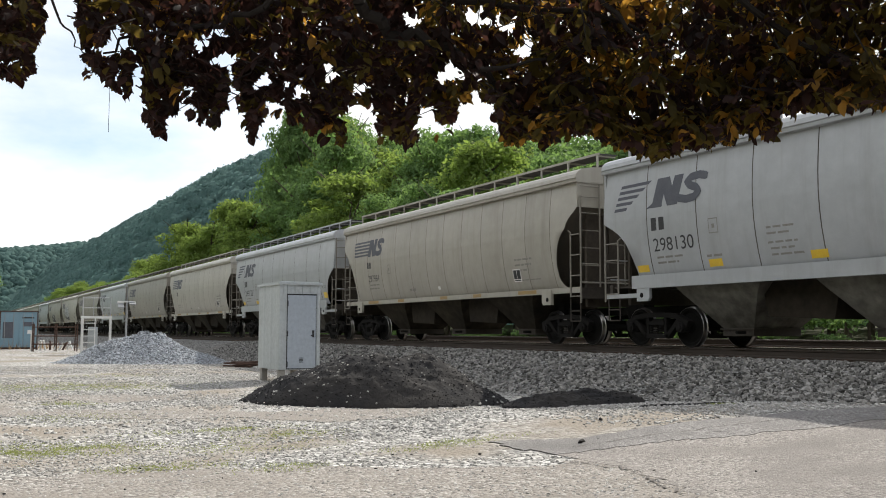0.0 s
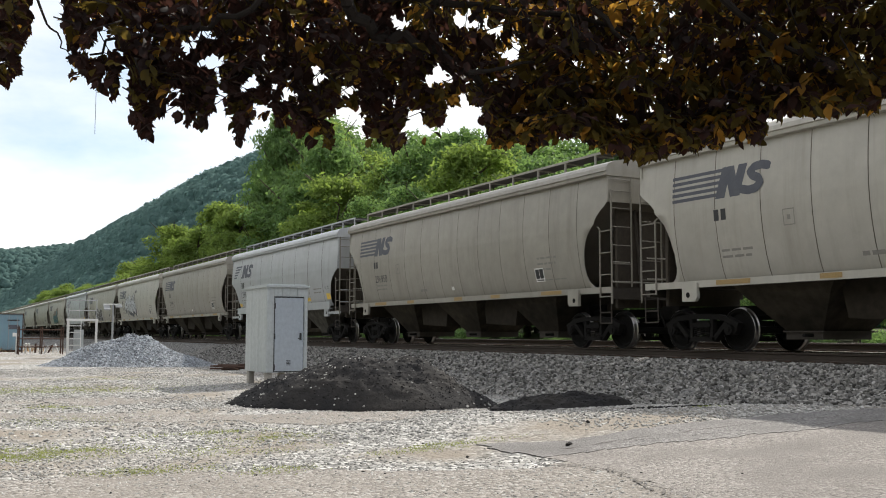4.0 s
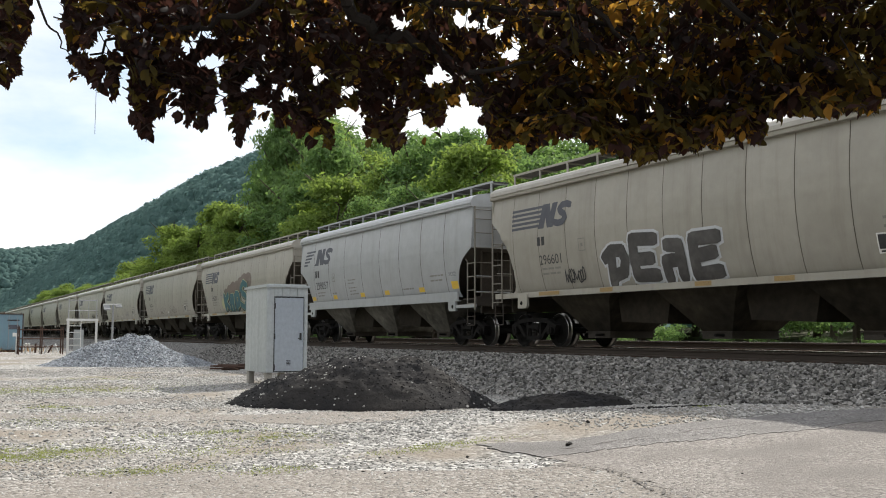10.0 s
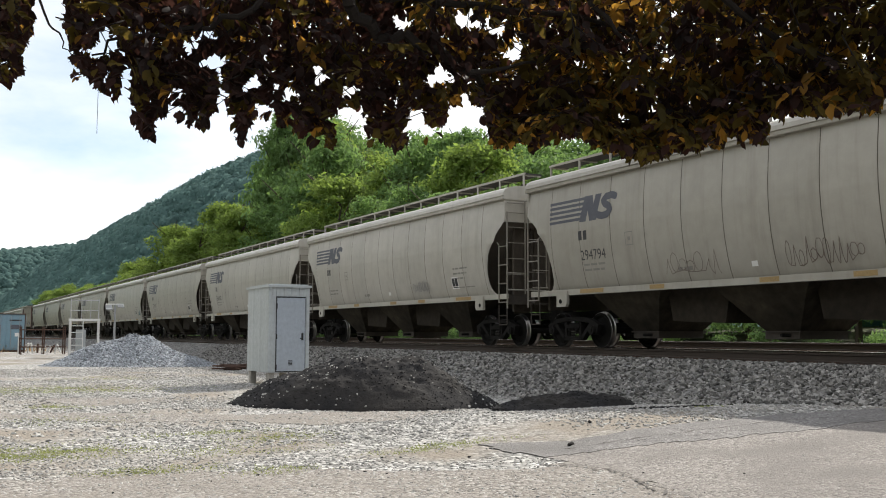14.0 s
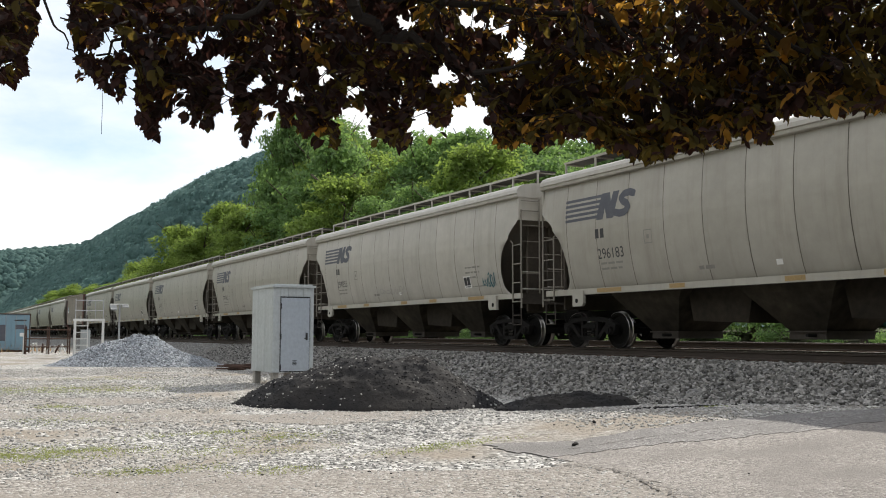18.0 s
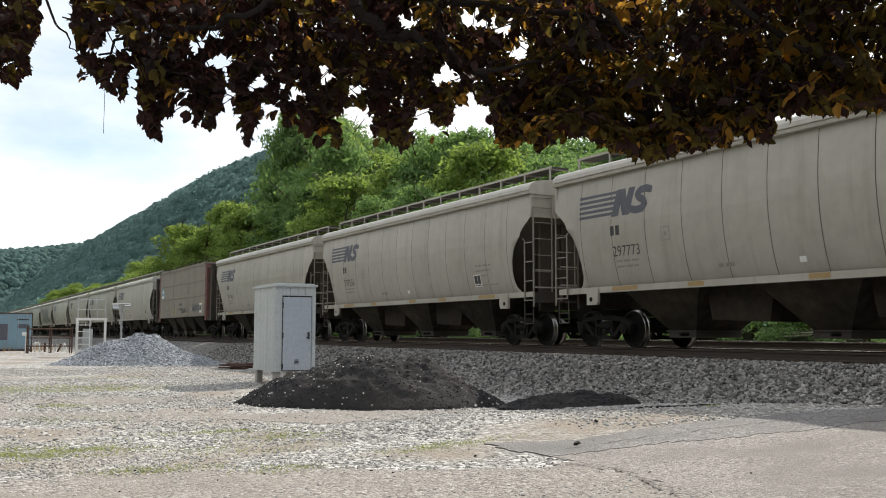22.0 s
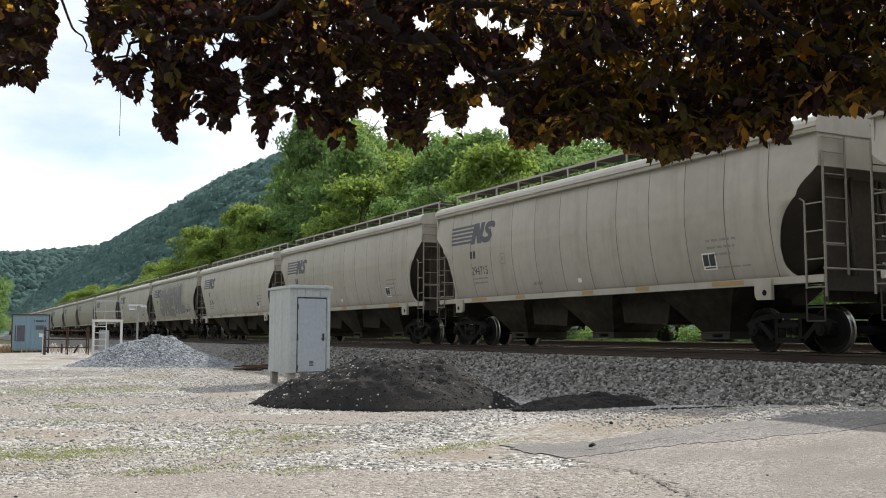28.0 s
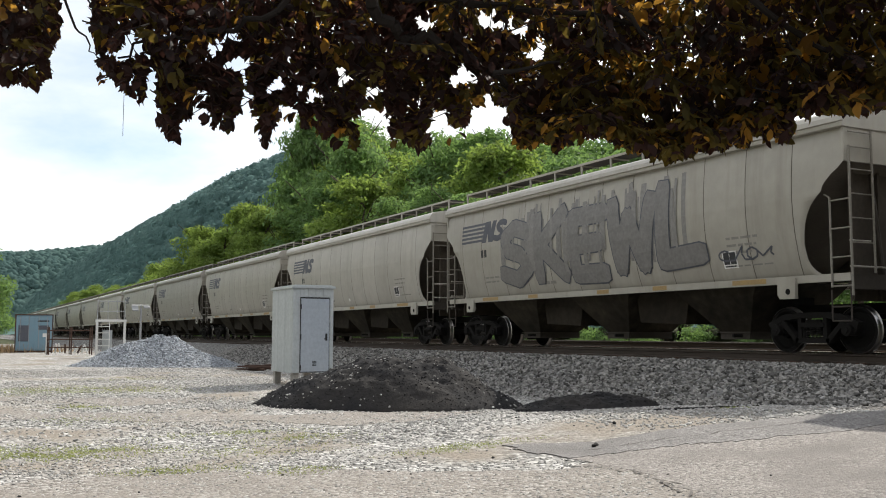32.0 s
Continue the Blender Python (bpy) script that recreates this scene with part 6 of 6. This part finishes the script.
def grass_patches():
    rnd = random.Random(14)
    verts, faces = [], []
    for cx, cy, lx, ly, n in ((-24, 2.6, 1.6, 2.6, 4200), (-12.3, 1.0, 0.7, 1.2, 2600), (-12.0, -0.2, 0.6, 0.6, 900), (-13.6, 3.4, 0.3, 1.2, 500), (-12.7, 4.3, 0.4, 0.8, 500), (-10.5, 5.6, 0.3, 0.9, 480), (-10.2, 2.2, 0.3, 0.7, 420), (-19, 2.2, 0.5, 0.5, 300),
                              (-9.6, 3.2, 0.3, 0.5, 260), (-11.6, 3.3, 0.5, 1.2, 420), (-16.5, 2.0, 0.8, 1.0, 420), (-11.0, 10.5, 0.22, 0.2, 300), (-29, 4.5, 1.0, 1.6, 500)):
        for i in range(int(n * 2.2)):
            x, y = rnd.gauss(cx, lx * 0.55), rnd.gauss(cy, ly * 0.55)
            if noise.noise((x * 2.2, y * 2.2, 7)) < rnd.uniform(-0.5, 0.25):
                continue
            a, h, w = rnd.uniform(0, 6.28), rnd.uniform(0.008, 0.028), rnd.uniform(0.004, 0.010)
            z = terrain(x, y)
            b = len(verts)
            verts += [(x - w * math.cos(a), y - w * math.sin(a), z), (x + w * math.cos(a), y + w * math.sin(a), z), (x + rnd.gauss(0, .03), y + rnd.gauss(0, .03), z + h)]
            faces.append((b, b + 1, b + 2))
    me = bpy.data.meshes.new("grass")
    me.from_pydata(verts, [], faces)
    me.materials.append(M["grass"])
    tagged(new("grass", me), "sparse green grass tufts in the gravel", "grass", kind="stuff")
    bm_v, bm_f = [], []
    for i in range(900):
        x, y = rnd.gauss(-75, 1.6), rnd.gauss(3.4, 2.0)
        h, a = rnd.uniform(0.15, 0.7), rnd.uniform(0, 6.28)
        b = len(bm_v)
        z = terrain(x, y)
        bm_v += [(x - .04 * math.cos(a), y - .04 * math.sin(a), z), (x + .04 * math.cos(a), y + .04 * math.sin(a), z), (x + rnd.gauss(0, .15), y + rnd.gauss(0, .15), z + h)]
        bm_f.append((b, b + 1, b + 2))
    me = bpy.data.meshes.new("dry_brush")
    me.from_pydata(bm_v, [], bm_f)
    me.materials.append(M["dry_brush"])
    tagged(new("dry_brush", me), "dry tan weeds beside the container", "weeds", kind="stuff")


grass_patches()


# ---- shade tree over the camera ----
# lower edge of the drooping crown: azimuth right of the view's middle and elevation, degrees
DROOP = [(-28, 13.4), (-24.4, 13.5), (-23.8, 15.2), (-23.3, 24), (-22.5, 24), (-21.9, 16.2), (-21.4, 14.4), (-20.7, 13.7), (-19.8, 13.5), (-19.1, 13.0), (-18.9, 14.7), (-18.3, 14.7), (-18.2, 12.4), (-17.8, 10.7), (-17.3, 10.7), (-16.5, 11.8), (-16.1, 13.9), (-15.6, 12.6), (-14.6, 11.8), (-13.6, 12.1), (-14.2, 14.2), (-13.4, 14.2), (-12.8, 12.7), (-12.0, 10.8), (-11.1, 13.2)]
DROOP += [(-9.9, 12.1), (-8.0, 11.4), (-7.0, 10.7), (-6.2, 11.4), (-2.8, 11.0), (-2.1, 12.0), (-0.8, 11.8), (0.2, 12.5), (2.3, 12.8), (2.8, 11.3), (4.0, 11.0), (5.6, 11.2), (6.3, 11.8), (8.6, 11.6), (9.4, 11.2), (10.2, 10.9), (11.6, 9.9), (12.5, 10.6), (15.9, 10.9), (17.1, 11.6), (18.5, 10.8), (18.9, 12.2), (21.4, 12.5), (23.9, 12.2), (26, 12.6), (36, 11)]
# thin spots where the sky shows: azimuth, elevation, half widths
GAPS = [(-7.6, 14.9, 0.6, 0.75), (-5.7, 14.3, 0.7, 0.5), (-5.8, 12.5, 1.1, 1.3), (-1.5, 12.6, 0.9, 0.85), (1.3, 13.2, 1.0, 1.3), (1.3, 18.4, 1.0, 0.6), (-2.6, 18.2, 0.6, 0.5), (3.3, 17.8, 0.7, 0.6), (4.2, 16.4, 0.9, 0.5),
        (-15.2, 16.3, 0.6, 0.5), (-14.1, 17.2, 0.6, 0.5), (-13.9, 15.4, 0.8, 0.7), (-9.4, 14.0, 0.8, 0.7), (-19.9, 16.1, 0.9, 0.9), (10.5, 12.6, 0.5, 0.5), (-0.3, 15.2, 0.9, 0.6), (-11.6, 14.4, 0.7, 0.5)]
# limbs: (azimuth, elevation) from the thick end to the tip, and the thick end's radius
BOUGHS = [([(-6.6, 20.6), (-5.6, 18.8), (-4.1, 17.5), (-0.8, 16.8), (1.6, 15.4), (3.0, 14.0), (4.0, 12.6), (5.5, 11.6)], 0.030),
         ([(-7.5, 21.5), (-4.9, 20.0), (0.6, 19.3), (7.4, 18.6), (13.4, 16.3)], 0.026), ([(1.5, 15.4), (4.0, 15.7), (7.4, 16.4)], 0.011),
         ([(-25.2, 20.0), (-23.1, 17.4), (-22.1, 16.1), (-21.5, 15.2)], 0.006), ([(7.6, 21), (10.4, 17.4), (12.4, 15.8)], 0.013), ([(-24.5, 18.4), (-24.4, 16.7), (-24.5, 15.6)], 0.004),
         ([(-17.9, 15.4), (-17.8, 14.3), (-17.5, 13.2)], 0.004), ([(-9, 21), (-11.5, 18.6), (-14.8, 17.4), (-18.5, 16.6), (-20.5, 15.4)], 0.016), ([(14, 21.5), (17.5, 18), (21, 15.4), (24, 13.6)], 0.018)]
TRUNK = Vector((-0.4, 4.9, 0))


def droop(a):
    for (a0, e0), (a1, e1) in zip(DROOP, DROOP[1:]):
        if a0 <= a <= a1:
            return e0 + (e1 - e0) * (a - a0) / (a1 - a0)
    return DROOP[-1][1]


def leaf(verts, faces, rnd, q, out, L):
    """One elliptical leaf folded along its midrib and curling down at the tip."""
    up = Vector((rnd.gauss(0, .55), rnd.gauss(0, .55), 1)).normalized()
    s = out.cross(up)
    if s.length < 0.05:
        return 0
    s.normalize()
    nn = s.cross(out)
    w = L * rnd.uniform(0.21, 0.29)
    f, c = nn * w * rnd.uniform(0.1, 0.6), nn * L * rnd.uniform(0.02, 0.22)
    b = len(verts)
    side = ((0.10, 0.16), (0.32, 0.82), (0.58, 1.0), (0.82, 0.6))
    rib = [q + out * L * u - c * u * u for u in (0.0, 0.32, 0.58, 0.82, 1.0)]
    left = [q + out * L * u - c * u * u + s * w * v + f * v for u, v in side]
    right = [q + out * L * u - c * u * u - s * w * v + f * v for u, v in side]
    verts.extend(tuple(v) for v in rib + left + right)
    faces.extend([(b, b + 5, b + 6, b + 1), (b + 1, b + 6, b + 7, b + 2), (b + 2, b + 7, b + 8, b + 3), (b + 3, b + 8, b + 4),
                  (b, b + 1, b + 10, b + 9), (b + 1, b + 2, b + 11, b + 10), (b + 2, b + 3, b + 12, b + 11), (b + 3, b + 4, b + 12)])
    return 8


def shade_tree():
    rnd = random.Random(8)
    t = thing("shade_tree", "purple-bronze leaved shade tree with drooping branches overhead", "tree", at=pose(*TRUNK))

    def at(az, el, r):
        a = radians(61.75 - az)
        return Vector((-math.sin(a) * r, math.cos(a) * r, EYE_Z + r * math.tan(radians(el)))) - TRUNK

    def bearing(v):
        e = v + TRUNK - Vector((0, 0, EYE_Z))
        return 61.75 - math.degrees(math.atan2(-e.x, e.y)), math.degrees(math.atan2(e.z, math.hypot(e.x, e.y)))

    bm = bmesh.new()
    p = Vector((0, 0, -0.2))
    for q, r0, r1 in (((0.03, 0.02, 0.9), 0.2, 0.16), ((-0.03, -0.02, 1.9), 0.16, 0.14), ((0.02, 0, 2.9), 0.14, 0.12), ((0, 0, 4.9), 0.12, 0.05)):
        rod(bm, p, q, r0, 12, r1)
        p = Vector(q)
    part("trunk", bm, M["bark"], t)
    for k, (line, r0) in enumerate(BOUGHS):
        pts = [at(a, e, 3.62 + 0.09 * i + 0.05 * (k % 3)) for i, (a, e) in enumerate(line)]
        fine = []
        for a, b in zip(pts, pts[1:]):
            fine += [a.lerp(b, i / 4) + (Vector((rnd.gauss(0, 1), rnd.gauss(0, 1), rnd.gauss(0, 1))) * 0.012 if i else Vector((0, 0, 0))) for i in range(4)]
        fine.append(pts[-1])
        if r0 > 0.02:      # the limb leaves the trunk out of sight, above
            fine = [Vector((0, 0, 3.6)), Vector((0, 0, 4.1)).lerp(fine[0], 0.6) + Vector((0, 0, 0.3))] + fine
        bm = bmesh.new()
        n = len(fine) - 1
        for i in range(n):
            rod(bm, fine[i], fine[i + 1], r0 * (1 - 0.75 * i / n), 7, r0 * (1 - 0.75 * (i + 1) / n))
        part("limb", bm, M["twig"], t)
    verts, faces, mids = [], [], []

    def grows(v, slack):
        az, el = bearing(v)
        if el < droop(az) + slack:
            return False
        thin = max(math.exp(-((az - ga) / gw) ** 2 - ((el - ge) / gh) ** 2) for ga, ge, gw, gh in GAPS)
        rag = noise.noise((az * 1.7, el * 1.7, 8)) + 0.6 * noise.noise((az * 4.1, el * 4.1, 9))
        # the crown frays towards its lower edge
        fray = max(0.0, 1 - (el - droop(az)) / (2.1 if az < -3 else 1.3))
        return 0.85 * rag + 1.15 * thin + (0.8 if az < -3 else 0.66) * fray < (0.66 if az > 5 else 0.54)

    twigs = bmesh.new()
    for i in range(12500):
        az = rnd.uniform(-27.5, 36)
        lo = droop(az)
        if rnd.random() < 0.3:
            el, r = lo + rnd.uniform(0.2, 1.8), rnd.uniform(3.8, 4.7)
        else:
            el, r = lo + 0.6 + 11 * rnd.random() ** 1.15, rnd.uniform(3.75, 6.0)
        q = at(az, el, r)
        d = Vector((rnd.gauss(0, .75), rnd.gauss(0, .75), rnd.uniform(-0.9, -0.1))).normalized()
        side = d.cross(Vector((0, 0, 1))).normalized()
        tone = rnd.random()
        # more amber and bronze towards the sun: backlight painted by leaf colour
        sunward = smooth01((az + 12) / 22)
        kind = 2 if tone < 0.03 + 0.12 * sunward else 1 if tone < 0.18 + 0.40 * sunward else 0
        reach = rnd.uniform(0.09, 0.20)
        n, some = rnd.randint(5, 9), False
        for k in range(n):
            u = (k + 1) / n
            root = q + d * reach * u
            out = (d * (0.55 + 0.6 * u) + side * (0.75 if k % 2 else -0.75) * (1.15 - u) + Vector((rnd.gauss(0, .3), rnd.gauss(0, .3), rnd.gauss(-0.25, .3)))).normalized()
            L = rnd.uniform(0.044, 0.072)
            if grows(root + out * L * 0.55, rnd.gauss(-0.15, 0.2)):
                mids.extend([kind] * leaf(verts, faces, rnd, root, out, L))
                some = True
        if some and i % 3 == 0 and grows(q, 0.9) and grows(q + d * reach, 0.9):
            rod(twigs, q - d * 0.05, q + d * reach, 0.0035, 4, 0.0015)
    for i in range(2600):      # the rest of the crown, above and beside the eye: unseen, added to block skylight
        a, k = rnd.uniform(0, 2 * math.pi), math.sqrt(rnd.random())
        q = Vector((4.6 * k * math.cos(a) + 0.6, 4.2 * k * math.sin(a), rnd.uniform(3.4, 4.4 + 3.2 * (1 - k * k))))
        if bearing(q)[1] < 27:
            continue
        kind = 1 if rnd.random() < 0.3 else 0
        for _ in range(6):
            out = Vector((rnd.gauss(0, 1), rnd.gauss(0, 1), rnd.gauss(-0.5, .6))).normalized()
            mids.extend([kind] * leaf(verts, faces, rnd, q + out * 0.03, out, rnd.uniform(0.08, 0.11)))
    tagged(part("twig_mass", twigs, M["twig"], t), kind="stuff")
    me = bpy.data.meshes.new("foliage")
    me.from_pydata(verts, [], faces)
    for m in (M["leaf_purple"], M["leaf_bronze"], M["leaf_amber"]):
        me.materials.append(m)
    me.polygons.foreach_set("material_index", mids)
    me.polygons.foreach_set("use_smooth", [True] * len(faces))
    tagged(part("foliage", me, None, t), kind="stuff")
    bm = bmesh.new()
    q = at(-20.1, 13.6, 4.4)
    for k in range(4):
        rod(bm, q - Vector((0.004 * (k % 2), 0, 0.05 * k)), q - Vector((0.004 * (1 - k % 2), 0, 0.05 * (k + 1))), 0.0013, 4)
    part("hanging_strand", bm, M["twig"], t)
    return t


shade_tree()

motions()
